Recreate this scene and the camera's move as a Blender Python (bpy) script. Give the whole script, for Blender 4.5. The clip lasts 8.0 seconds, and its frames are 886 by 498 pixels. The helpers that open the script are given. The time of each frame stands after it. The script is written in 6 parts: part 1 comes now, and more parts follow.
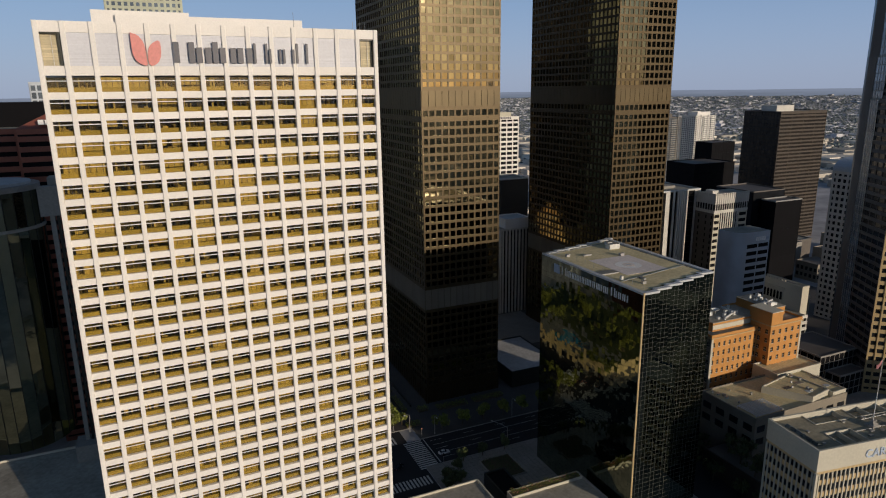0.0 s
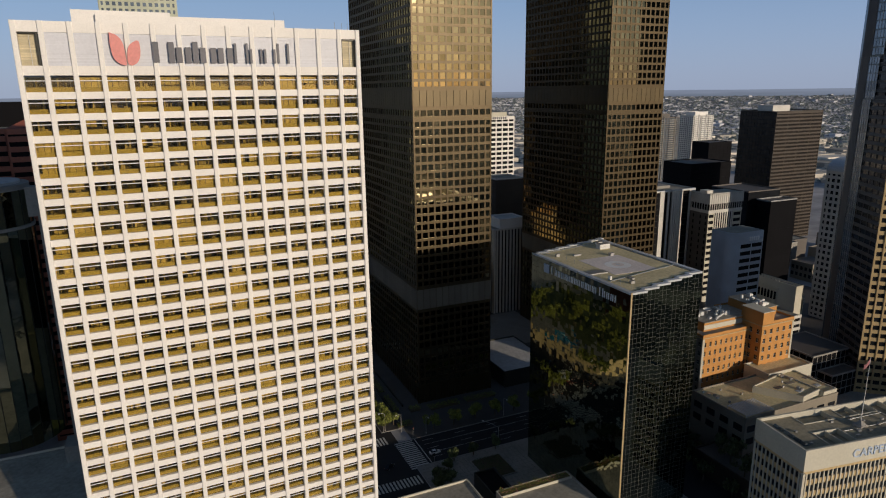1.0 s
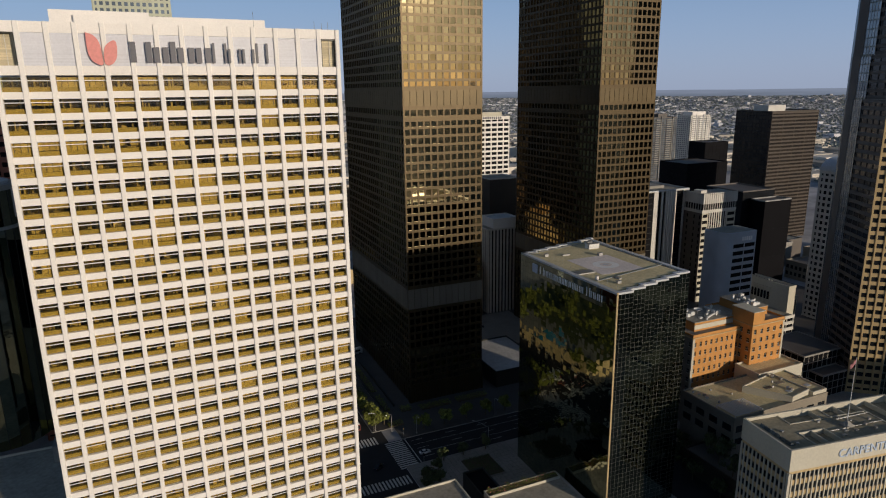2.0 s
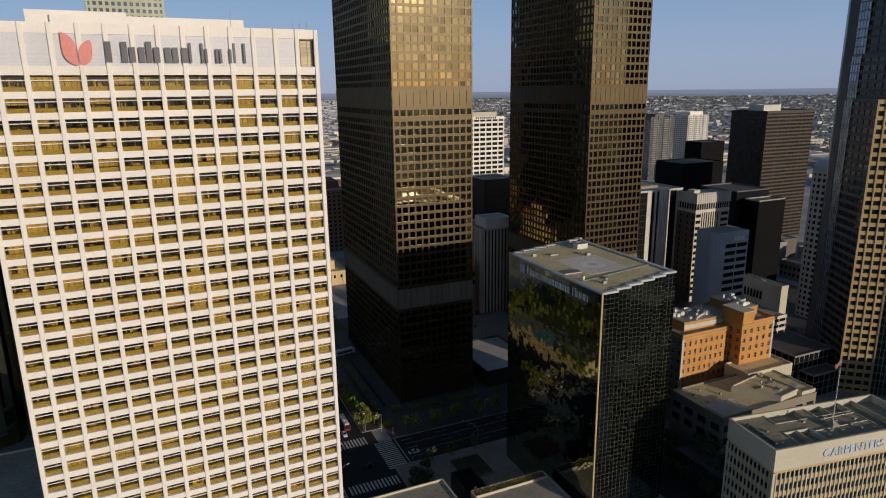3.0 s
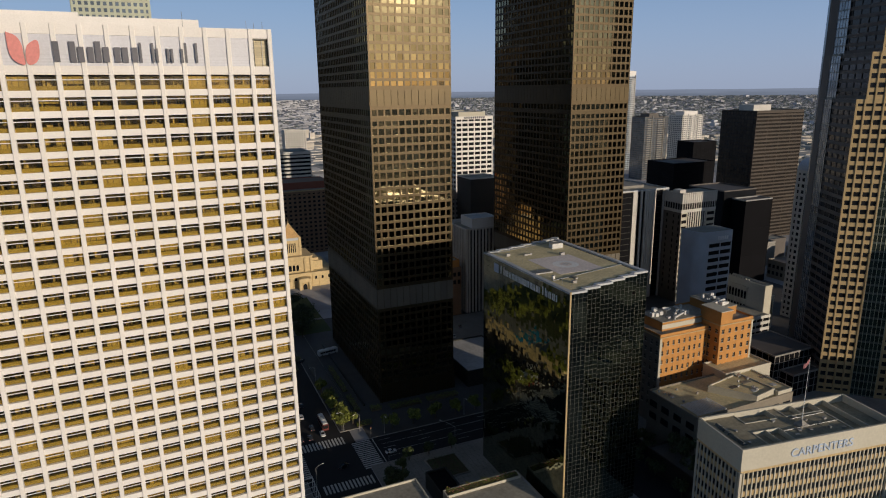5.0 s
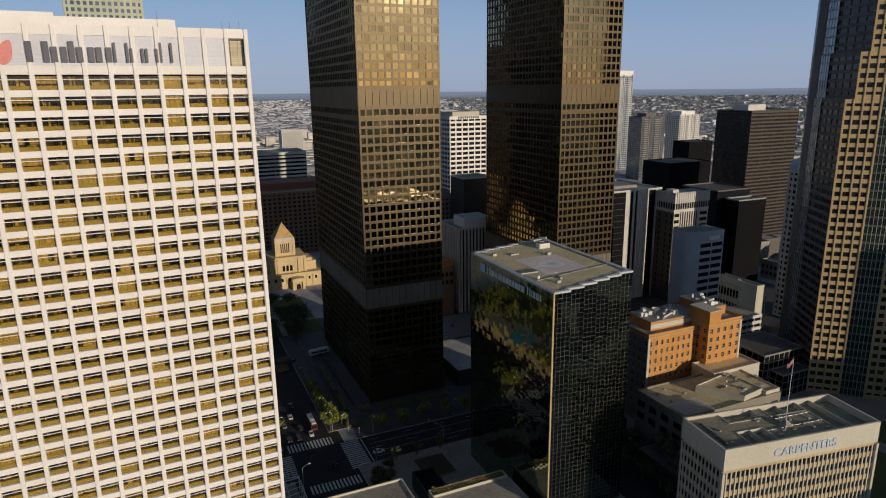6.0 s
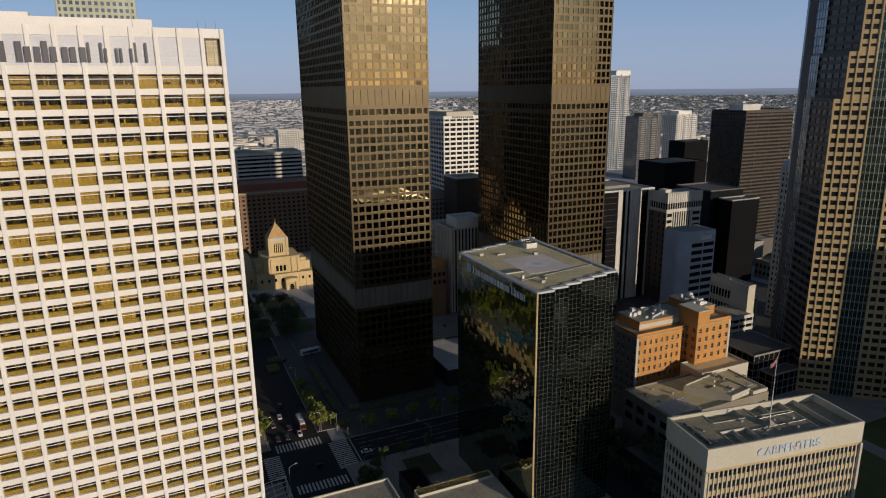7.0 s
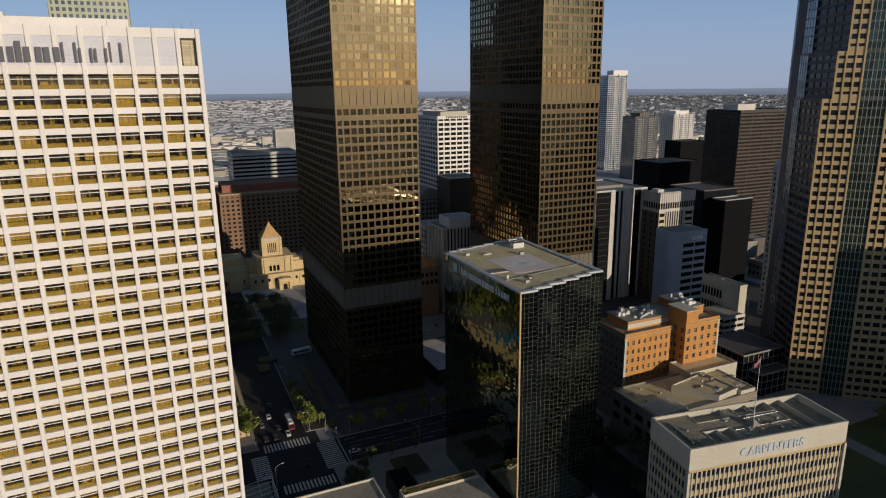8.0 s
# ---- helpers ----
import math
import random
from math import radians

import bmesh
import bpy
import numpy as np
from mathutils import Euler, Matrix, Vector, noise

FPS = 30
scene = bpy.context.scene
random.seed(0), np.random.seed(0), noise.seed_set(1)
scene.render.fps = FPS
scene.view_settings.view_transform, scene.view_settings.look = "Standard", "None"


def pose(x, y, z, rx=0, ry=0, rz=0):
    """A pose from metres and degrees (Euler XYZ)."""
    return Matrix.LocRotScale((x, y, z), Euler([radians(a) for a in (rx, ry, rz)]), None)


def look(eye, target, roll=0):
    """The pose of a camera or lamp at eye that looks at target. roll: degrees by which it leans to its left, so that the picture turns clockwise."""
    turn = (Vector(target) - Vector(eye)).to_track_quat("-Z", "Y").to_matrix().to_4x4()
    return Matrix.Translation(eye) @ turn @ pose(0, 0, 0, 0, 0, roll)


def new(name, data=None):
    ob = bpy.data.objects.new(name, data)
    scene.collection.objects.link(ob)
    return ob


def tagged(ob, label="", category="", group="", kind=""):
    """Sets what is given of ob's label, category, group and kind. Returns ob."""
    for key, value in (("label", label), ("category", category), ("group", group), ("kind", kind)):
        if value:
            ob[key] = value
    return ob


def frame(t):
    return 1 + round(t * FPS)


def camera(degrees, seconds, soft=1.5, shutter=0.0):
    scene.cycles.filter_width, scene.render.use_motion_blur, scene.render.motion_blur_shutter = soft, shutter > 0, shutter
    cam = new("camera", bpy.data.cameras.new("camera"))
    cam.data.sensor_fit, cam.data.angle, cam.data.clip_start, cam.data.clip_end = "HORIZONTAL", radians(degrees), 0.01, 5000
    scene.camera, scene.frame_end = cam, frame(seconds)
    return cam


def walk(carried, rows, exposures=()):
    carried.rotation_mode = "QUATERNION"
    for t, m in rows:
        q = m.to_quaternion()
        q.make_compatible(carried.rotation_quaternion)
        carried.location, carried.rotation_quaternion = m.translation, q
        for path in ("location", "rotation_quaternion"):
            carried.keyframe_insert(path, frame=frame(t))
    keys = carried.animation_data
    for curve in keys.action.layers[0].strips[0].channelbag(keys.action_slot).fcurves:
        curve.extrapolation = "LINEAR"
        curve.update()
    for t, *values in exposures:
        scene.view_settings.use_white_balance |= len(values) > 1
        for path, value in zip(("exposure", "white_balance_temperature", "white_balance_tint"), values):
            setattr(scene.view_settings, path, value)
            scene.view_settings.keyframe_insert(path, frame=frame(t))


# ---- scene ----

# camera: a drone that slides sideways past the towers
cam = camera(69.3, 8.0, soft=1.1)
METRES, EYE, TURN = 35.5, 140.0, -24.0
PITCH, ROLL = -13.9, 0.7
GLIDE = [(0.0, 0.0), (0.5, 0.0492), (1.0, 0.1014), (1.5, 0.1568), (3.0, 0.3365), (3.5, 0.3997), (4.0, 0.4634),
         (4.5, 0.5286), (6.0, 0.7295), (6.5, 0.7966), (7.0, 0.8641), (7.5, 0.9321), (8.0, 1.0)]
walk(cam, [(t, pose(0, 0, EYE, 0, 0, TURN) @ pose(METRES * s, 0, -METRES * s * math.sin(radians(ROLL)), 90 + PITCH - 0.1 * s, ROLL, 0))
           for t, s in GLIDE])

# ---- light ----
SUN_AZ, SUN_EL = radians(21.0), radians(10.0)       # from -y towards +x
SUN_DIR = Vector((math.sin(SUN_AZ) * math.cos(SUN_EL), -math.cos(SUN_AZ) * math.cos(SUN_EL), math.sin(SUN_EL)))
world = bpy.data.worlds.new("world")
scene.world = world
world.use_nodes = True
wn = world.node_tree
sky = wn.nodes.new("ShaderNodeTexSky")
sky.sky_type = "NISHITA"
sky.sun_disc = False
sky.sun_elevation = SUN_EL
sky.sun_rotation = math.atan2(SUN_DIR.x, SUN_DIR.y)
sky.air_density, sky.dust_density, sky.ozone_density = 1.0, 0.7, 3.0
wn.nodes["Background"].inputs["Strength"].default_value = 0.07
haze = wn.nodes.new("ShaderNodeMix")          # city haze over the clear sky
haze.data_type = "RGBA"
place = wn.nodes.new("ShaderNodeTexCoord")
parts = wn.nodes.new("ShaderNodeSeparateXYZ")
tint = wn.nodes.new("ShaderNodeMix")          # greyer low down, bluer above
tint.data_type = "RGBA"
tint.inputs["A"].default_value, tint.inputs["B"].default_value = (8.0, 9.7, 13.6, 1), (6.9, 10.3, 17.0, 1)
rise = wn.nodes.new("ShaderNodeMapRange")
rise.inputs["From Max"].default_value = 0.14
thin = wn.nodes.new("ShaderNodeMapRange")     # haze thins out with height above the horizon
thin.interpolation_type = "SMOOTHSTEP"
for key, value in (("From Min", 0.0), ("From Max", 0.38), ("To Min", 0.7), ("To Max", 0.05)):
    thin.inputs[key].default_value = value
wn.links.new(place.outputs["Generated"], parts.inputs["Vector"])
wn.links.new(parts.outputs["Z"], thin.inputs["Value"])
toward = wn.nodes.new("ShaderNodeVectorMath")     # the haze gives way to the glow round the low sun
toward.operation = "DOT_PRODUCT"
toward.inputs[1].default_value = SUN_DIR
glow = wn.nodes.new("ShaderNodeMapRange")
glow.interpolation_type = "SMOOTHSTEP"
for key, value in (("From Min", 0.35), ("From Max", 0.95), ("To Min", 1.0), ("To Max", 0.55)):
    glow.inputs[key].default_value = value
both = wn.nodes.new("ShaderNodeMath")
both.operation = "MULTIPLY"
wn.links.new(place.outputs["Generated"], toward.inputs[0])
wn.links.new(toward.outputs["Value"], glow.inputs["Value"])
wn.links.new(thin.outputs["Result"], both.inputs[0])
wn.links.new(glow.outputs["Result"], both.inputs[1])
wn.links.new(both.outputs["Value"], haze.inputs["Factor"])
wn.links.new(parts.outputs["Z"], rise.inputs["Value"])
wn.links.new(rise.outputs["Result"], tint.inputs["Factor"])
wn.links.new(tint.outputs["Result"], haze.inputs["B"])
wn.links.new(sky.outputs["Color"], haze.inputs["A"])
wn.links.new(haze.outputs["Result"], wn.nodes["Background"].inputs["Color"])
sun_data = bpy.data.lights.new("sun", "SUN")
sun_data.energy, sun_data.angle, sun_data.color = 4.1, radians(0.5), (1.0, 0.84, 0.65)
sun = new("sun", sun_data)
sun.matrix_world = look(SUN_DIR * 500, (0, 0, 0))
scene.view_settings.exposure = -0.46


# ---- materials ----
def mat(name, base, rough=0.7, metal=0.0, dark=0.75, light=1.12, big=0.08, fine=2.5, bump=0.0, piece=0.0, ripple=0.0, spec=0.5, stretch=(1, 1, 1)):
    """A surface whose colour wanders at two scales (cycles a metre), with relief, gloss wear and a tone of its own for each piece."""
    m = bpy.data.materials.new(name)
    m.use_nodes = True
    nt = m.node_tree
    N, L = nt.nodes, nt.links
    bs = N["Principled BSDF"]
    geo = N.new("ShaderNodeNewGeometry")
    mp = N.new("ShaderNodeMapping")
    mp.inputs["Scale"].default_value = stretch
    L.new(geo.outputs["Position"], mp.inputs["Vector"])
    n1, n2 = N.new("ShaderNodeTexNoise"), N.new("ShaderNodeTexNoise")
    n1.inputs["Scale"].default_value, n1.inputs["Detail"].default_value = big, 4
    n2.inputs["Scale"].default_value, n2.inputs["Detail"].default_value = fine, 3
    L.new(mp.outputs[0], n1.inputs["Vector"])
    L.new(mp.outputs[0], n2.inputs["Vector"])
    add = N.new("ShaderNodeMath")
    add.operation = "ADD"
    L.new(n1.outputs["Fac"], add.inputs[0])
    L.new(n2.outputs["Fac"], add.inputs[1])
    ramp = N.new("ShaderNodeMapRange")
    ramp.inputs["From Min"].default_value, ramp.inputs["From Max"].default_value = 0.65, 1.35
    ramp.inputs["To Min"].default_value, ramp.inputs["To Max"].default_value = dark, light
    L.new(add.outputs[0], ramp.inputs["Value"])
    tone = ramp.outputs["Result"]
    if piece:
        info = N.new("ShaderNodeObjectInfo")
        isl = N.new("ShaderNodeMath")
        isl.operation = "ADD"
        L.new(info.outputs["Random"], isl.inputs[0])
        L.new(geo.outputs["Random Per Island"], isl.inputs[1])
        fr = N.new("ShaderNodeMath")
        fr.operation = "FRACT"
        L.new(isl.outputs[0], fr.inputs[0])
        mr = N.new("ShaderNodeMapRange")
        mr.inputs["To Min"].default_value, mr.inputs["To Max"].default_value = 1 - piece, 1 + piece
        L.new(fr.outputs[0], mr.inputs["Value"])
        mul = N.new("ShaderNodeMath")
        mul.operation = "MULTIPLY"
        L.new(tone, mul.inputs[0])
        L.new(mr.outputs["Result"], mul.inputs[1])
        tone = mul.outputs[0]
    sc = N.new("ShaderNodeVectorMath")
    sc.operation = "SCALE"
    sc.inputs[0].default_value = base
    L.new(tone, sc.inputs["Scale"])
    L.new(sc.outputs["Vector"], bs.inputs["Base Color"])
    rr = N.new("ShaderNodeMapRange")
    rr.inputs["To Min"].default_value, rr.inputs["To Max"].default_value = max(0.01, rough * 0.85), min(1.0, rough * 1.15)
    L.new(n2.outputs["Fac"], rr.inputs["Value"])
    L.new(rr.outputs["Result"], bs.inputs["Roughness"])
    bs.inputs["Metallic"].default_value = metal
    bs.inputs["Specular IOR Level"].default_value = spec
    if bump or ripple:
        bp = N.new("ShaderNodeBump")
        bp.inputs["Strength"].default_value = 1.0
        if ripple:
            n3 = N.new("ShaderNodeTexNoise")
            n3.inputs["Scale"].default_value, n3.inputs["Detail"].default_value = 0.35, 1
            L.new(mp.outputs[0], n3.inputs["Vector"])
            L.new(n3.outputs["Fac"], bp.inputs["Height"])
            bp.inputs["Distance"].default_value = ripple
        else:
            L.new(n2.outputs["Fac"], bp.inputs["Height"])
            bp.inputs["Distance"].default_value = bump
        L.new(bp.outputs["Normal"], bs.inputs["Normal"])
    return m


def clear_glass(name, tint, gloss=0.12):
    """A thin tinted pane: light passes, a share of it is mirrored."""
    m = bpy.data.materials.new(name)
    m.use_nodes = True
    N, L = m.node_tree.nodes, m.node_tree.links
    N.remove(N["Principled BSDF"])
    tr, gl, mx = N.new("ShaderNodeBsdfTransparent"), N.new("ShaderNodeBsdfGlossy"), N.new("ShaderNodeMixShader")
    tr.inputs["Color"].default_value = (*tint, 1)
    gl.inputs["Roughness"].default_value = 0.03
    gl.inputs["Color"].default_value = (1, 1, 1, 1)
    mx.inputs["Fac"].default_value = gloss
    L.new(tr.outputs[0], mx.inputs[1])
    L.new(gl.outputs[0], mx.inputs[2])
    L.new(mx.outputs[0], N["Material Output"].inputs["Surface"])
    return m


M_WHITE = mat("white_precast", (0.83, 0.80, 0.765), 0.65, dark=0.88, light=1.04, big=0.15, fine=4, bump=0.004, piece=0.02)
M_LOUVRE = mat("white_louvre", (0.66, 0.67, 0.73), 0.5, dark=0.9, light=1.05, piece=0.05)
M_UBGLASS = clear_glass("bronze_clear_glass", (0.82, 0.725, 0.40), 0.06)
M_ROOMTAN = mat("tan_room_fitting", (0.56, 0.48, 0.32), 0.7, piece=0.55)
# very dark, so the rooms' dimness is partly in the wall colour
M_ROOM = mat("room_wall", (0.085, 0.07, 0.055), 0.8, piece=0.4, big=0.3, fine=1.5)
M_SILL = mat("tan_sill_unit", (0.50, 0.45, 0.28), 0.6, piece=0.08)
M_BLIND = mat("cream_blind", (0.62, 0.54, 0.37), 0.7, piece=0.15, big=0.4, fine=6)
M_BRONZE = mat("bronze_granite", (0.064, 0.045, 0.021), 0.43, 0.6, dark=0.85, light=1.15, fine=1.2, piece=0.06)
M_BRGLASS = mat("bronze_mirror_glass", (0.29, 0.245, 0.145), 0.05, 1.0, dark=0.85, light=1.1, ripple=0.012, piece=0.3, big=0.03, fine=0.3)
# darker copy of black_mirror_glass; the dimmer south reflection is in the colour
M_SOUTHGLASS = mat("green_dimmed_glass", (0.115, 0.145, 0.115), 0.04, 1.0, dark=0.85, light=1.1, ripple=0.015, piece=0.15, big=0.03, fine=0.3)
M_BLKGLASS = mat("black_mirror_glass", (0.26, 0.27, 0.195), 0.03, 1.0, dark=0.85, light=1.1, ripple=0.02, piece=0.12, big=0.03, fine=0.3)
M_MULLION = mat("pale_mullion", (0.20, 0.205, 0.17), 0.45, 0.2, piece=0.1)
M_DARKMULL = mat("dark_mullion", (0.035, 0.035, 0.03), 0.4, 0.3, piece=0.1)
M_ROOFTAN = mat("tan_roofing", (0.68, 0.58, 0.35), 0.95, spec=0.1, dark=0.7, light=1.15, big=0.12, fine=1.2, bump=0.01)
M_ROOFGREY = mat("grey_roofing", (0.36, 0.34, 0.29), 0.95, spec=0.1, dark=0.65, light=1.2, big=0.09, fine=0.8, bump=0.01)
M_ROOFOLIVE = mat("olive_grey_roofing", (0.34, 0.30, 0.21), 0.9, dark=0.6, light=1.25, big=0.12, fine=0.9, bump=0.01)
M_ROOFPALE = mat("pale_roofing", (0.5, 0.5, 0.5), 0.85, dark=0.72, light=1.12, big=0.07, fine=0.7)
M_COPING = mat("pale_coping", (0.52, 0.54, 0.56), 0.5, 0.1, piece=0.05)
M_CONC = mat("concrete", (0.30, 0.285, 0.26), 0.85, dark=0.75, light=1.12, fine=1.5, bump=0.006, piece=0.06)
M_CREAM = mat("cream_concrete", (0.55, 0.52, 0.43), 0.8, dark=0.85, light=1.06, fine=1.5, piece=0.05)
M_MINT = mat("pale_green_stone", (0.50, 0.52, 0.40), 0.6, piece=0.05)
# dark stone and roofs; on the faceted tower a shaded copy of tan_stone
M_DKTAN = mat("dark_and_shaded_tan", (0.12, 0.105, 0.095), 0.6, piece=0.06)
M_BANDPANEL = mat("bronze_louvre_panel", (0.078, 0.058, 0.029), 0.45, 0.6, piece=0.08)
M_LOWPANEL = mat("grey_bronze_louvre", (0.15, 0.13, 0.10), 0.7, piece=0.1)
# darker and greyer than cream_concrete
M_CREAMGREY = mat("greyed_cream_stone", (0.26, 0.23, 0.185), 0.85, dark=0.8, light=1.1, fine=1.5)
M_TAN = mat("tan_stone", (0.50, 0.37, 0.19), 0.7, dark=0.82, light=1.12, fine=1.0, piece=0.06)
M_BRICK = mat("orange_brick", (0.54, 0.26, 0.075), 0.85, dark=0.8, light=1.12, big=0.2, fine=5, bump=0.01, piece=0.05)
# brown hotel brick; behind the towers a shaded copy of orange_brick
M_DULLBRICK = mat("dull_and_shaded_brick", (0.26, 0.16, 0.10), 0.85, dark=0.8, light=1.15, fine=4, piece=0.05)
M_REDSTONE = mat("red_granite", (0.30, 0.095, 0.06), 0.5, piece=0.08)
M_DKGLASS = mat("dark_glass", (0.02, 0.022, 0.026), 0.1, 0.1, spec=0.3, ripple=0.01, piece=0.4, big=0.05, fine=0.5)
M_BLUEGLASS = mat("blue_grey_glass", (0.22, 0.26, 0.30), 0.12, 0.6, ripple=0.01, piece=0.3)
M_GREENGLASS = mat("dark_green_glass", (0.05, 0.075, 0.065), 0.08, 0.6, ripple=0.01, piece=0.4)
M_GREENTRIM = mat("green_grey_spandrel", (0.10, 0.115, 0.105), 0.4, 0.3, piece=0.1)
M_BROWNGLASS = mat("brown_glass", (0.030, 0.023, 0.017), 0.25, 0.2, ripple=0.01, piece=0.3)
M_GREYWALL = mat("grey_panel", (0.52, 0.57, 0.64), 0.55, piece=0.04)
M_BLACK = mat("black_cladding", (0.007, 0.007, 0.009), 0.6, piece=0.15, spec=0.06)
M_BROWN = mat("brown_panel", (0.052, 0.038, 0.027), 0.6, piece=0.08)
M_PALE = mat("pale_wall", (0.62, 0.60, 0.56), 0.75, piece=0.04)
M_STONE = mat("buff_stone", (0.64, 0.50, 0.28), 0.85, dark=0.78, light=1.1, fine=0.8, bump=0.01)
M_ASPHALT = mat("asphalt", (0.016, 0.016, 0.019), 0.9, dark=0.7, light=1.3, big=0.1, fine=1.5, bump=0.004)
M_DARKPAVE = mat("dark_granite_paving", (0.075, 0.07, 0.068), 0.7, dark=0.75, light=1.2, big=0.15, fine=1.2, bump=0.004)
M_PAVE = mat("paving", (0.27, 0.26, 0.24), 0.85, dark=0.75, light=1.15, big=0.12, fine=1.0)
M_PAINT = mat("road_paint", (0.58, 0.58, 0.56), 0.7, dark=0.7, light=1.1, big=0.6, fine=4)
M_GROUND = mat("city_ground", (0.42, 0.41, 0.42), 0.95, spec=0.1, dark=0.6, light=1.35, big=0.012, fine=0.05)
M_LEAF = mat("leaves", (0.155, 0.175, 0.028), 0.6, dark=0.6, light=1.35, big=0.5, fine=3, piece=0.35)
# dark shrub leaf; on shaded trees its darkness stands in for the shade
M_DARKLEAF = mat("dark_and_shaded_leaves", (0.055, 0.072, 0.02), 0.6, dark=0.6, light=1.3, fine=3, piece=0.4)
# pale grey-green: distance haze is mixed into this leaf colour
M_LEAFFAR = mat("hazed_far_leaves", (0.16, 0.18, 0.165), 0.8, piece=0.4)
M_BARK = mat("bark", (0.12, 0.09, 0.06), 0.9, fine=6, bump=0.02)
M_GRASS = mat("grass", (0.075, 0.095, 0.024), 0.9, dark=0.6, light=1.3, fine=2)
M_METAL = mat("grey_metal", (0.42, 0.42, 0.42), 0.4, 0.6, piece=0.15)
M_WHITEMETAL = mat("white_metal", (0.72, 0.72, 0.70), 0.45, piece=0.08)
M_TYRE = mat("tyre", (0.02, 0.02, 0.02), 0.9)
M_HELI = mat("helipad_paint", (0.82, 0.73, 0.68), 0.9, spec=0.15, fine=1.5)
M_POOL = mat("pool_water", (0.03, 0.28, 0.42), 0.05)
M_INK = mat("sign_dark_grey", (0.10, 0.10, 0.125), 0.5)
M_SIGNRED = mat("sign_red", (0.70, 0.25, 0.23), 0.5, dark=0.85)
M_SIGNWHITE = mat("sign_white", (0.9, 0.9, 0.9), 0.4)
M_FLAG = mat("faded_flag_cloth", (0.30, 0.13, 0.14), 0.8, dark=0.6, light=1.4, big=0.9, fine=3)
M_LETTER = mat("pale_blue_letter", (0.56, 0.66, 0.82), 0.4, 0.2)
M_SIGNBLUE = mat("sign_blue_grey", (0.42, 0.48, 0.58), 0.5)


# ---- building blocks ----
class Face:
    """One upright side of a building: origin at its lower left seen from outside, u to the right, n outwards."""
    def __init__(self, x, y, z, ux, uy):
        self.o, self.u, self.n = Vector((x, y, z)), Vector((ux, uy, 0)).normalized(), Vector((uy, -ux, 0)).normalized()

    def at(self, u, n, z):
        return self.o + self.u * u + self.n * n + Vector((0, 0, z))


WORLD = Face(0, 0, 0, 1, 0)
WORLD.n = Vector((0, 1, 0))
QUADS = ((0, 1, 3, 2), (4, 6, 7, 5), (0, 4, 5, 1), (2, 3, 7, 6), (0, 2, 6, 4), (1, 5, 7, 3))


class Solid:
    """Gathers boxes and other closed shapes into one mesh."""
    def __init__(self):
        self.v, self.f = [], []

    def box(self, a0, a1, b0, b1, c0, c1, face=WORLD):
        k = len(self.v)
        pts = [face.at(a, b, c) for a in (a0, a1) for b in (b0, b1) for c in (c0, c1)]
        self.v += pts
        flip = face.u.cross(face.n).z > 0
        for q in QUADS:
            self.f.append(tuple(k + i for i in (q if flip else q[::-1])))
        return self

    def quad(self, *pts):
        k = len(self.v)
        self.v += [Vector(p) for p in pts]
        self.f.append(tuple(range(k, k + len(pts))))
        return self

    def prism(self, ring, z0, z1):
        """An upright prism over a ring of (x, y) that turns anticlockwise."""
        k, n = len(self.v), len(ring)
        self.v += [Vector((x, y, z0)) for x, y in ring] + [Vector((x, y, z1)) for x, y in ring]
        for i in range(n):
            j = (i + 1) % n
            self.f.append((k + i, k + j, k + n + j, k + n + i))
        self.f.append(tuple(k + n + i for i in range(n)))
        self.f.append(tuple(k + i for i in reversed(range(n))))
        return self

    def tube(self, p, q, r0, r1=None, sides=8):
        p, q = Vector(p), Vector(q)
        r1 = r0 if r1 is None else r1
        d = (q - p).normalized()
        a = d.orthogonal().normalized()
        b = d.cross(a)
        k = len(self.v)
        for c, r in ((p, r0), (q, r1)):
            self.v += [c + (a * math.cos(2 * math.pi * i / sides) + b * math.sin(2 * math.pi * i / sides)) * r for i in range(sides)]
        for i in range(sides):
            j = (i + 1) % sides
            self.f.append((k + i, k + j, k + sides + j, k + sides + i))
        self.f.append(tuple(k + i for i in reversed(range(sides))))
        self.f.append(tuple(k + sides + i for i in range(sides)))
        return self

    def mesh(self, name, material):
        me = bpy.data.meshes.new(name)
        me.from_pydata(self.v, [], self.f)
        me.materials.append(material)
        return me


def part(name, solid, material, parent=None, label="", kind=""):
    me = solid if isinstance(solid, bpy.types.Mesh) else solid.mesh(name, material)
    ob = new(name, me)
    if parent:
        ob.parent = parent
    return tagged(ob, label=label, kind=kind)


def thing(name, label, category, at=(0, 0, 0), group="", kind=""):
    ob = new(name)
    ob.empty_display_size = 0.5
    ob.location = at
    return tagged(ob, label, category, group, kind)


def piece(name, me, parent, m):
    """An object of its own on a shared mesh, posed in its parent's space."""
    ob = new(name, me)
    ob.parent = parent
    ob.matrix_basis = m
    return ob


def face_pose(face, u, n, z, tilt=0.0, swing=0.0):
    m = Matrix.Identity(4)
    m.col[0].xyz, m.col[1].xyz, m.col[2].xyz = face.u, -face.n, (0, 0, 1)
    m.translation = face.at(u, n, z)
    return m @ pose(0, 0, 0, tilt, 0, swing)


def pane_mesh(name, w, h, t, material):
    return Solid().box(-w / 2, w / 2, 0, t, -h / 2, h / 2).mesh(name, material)


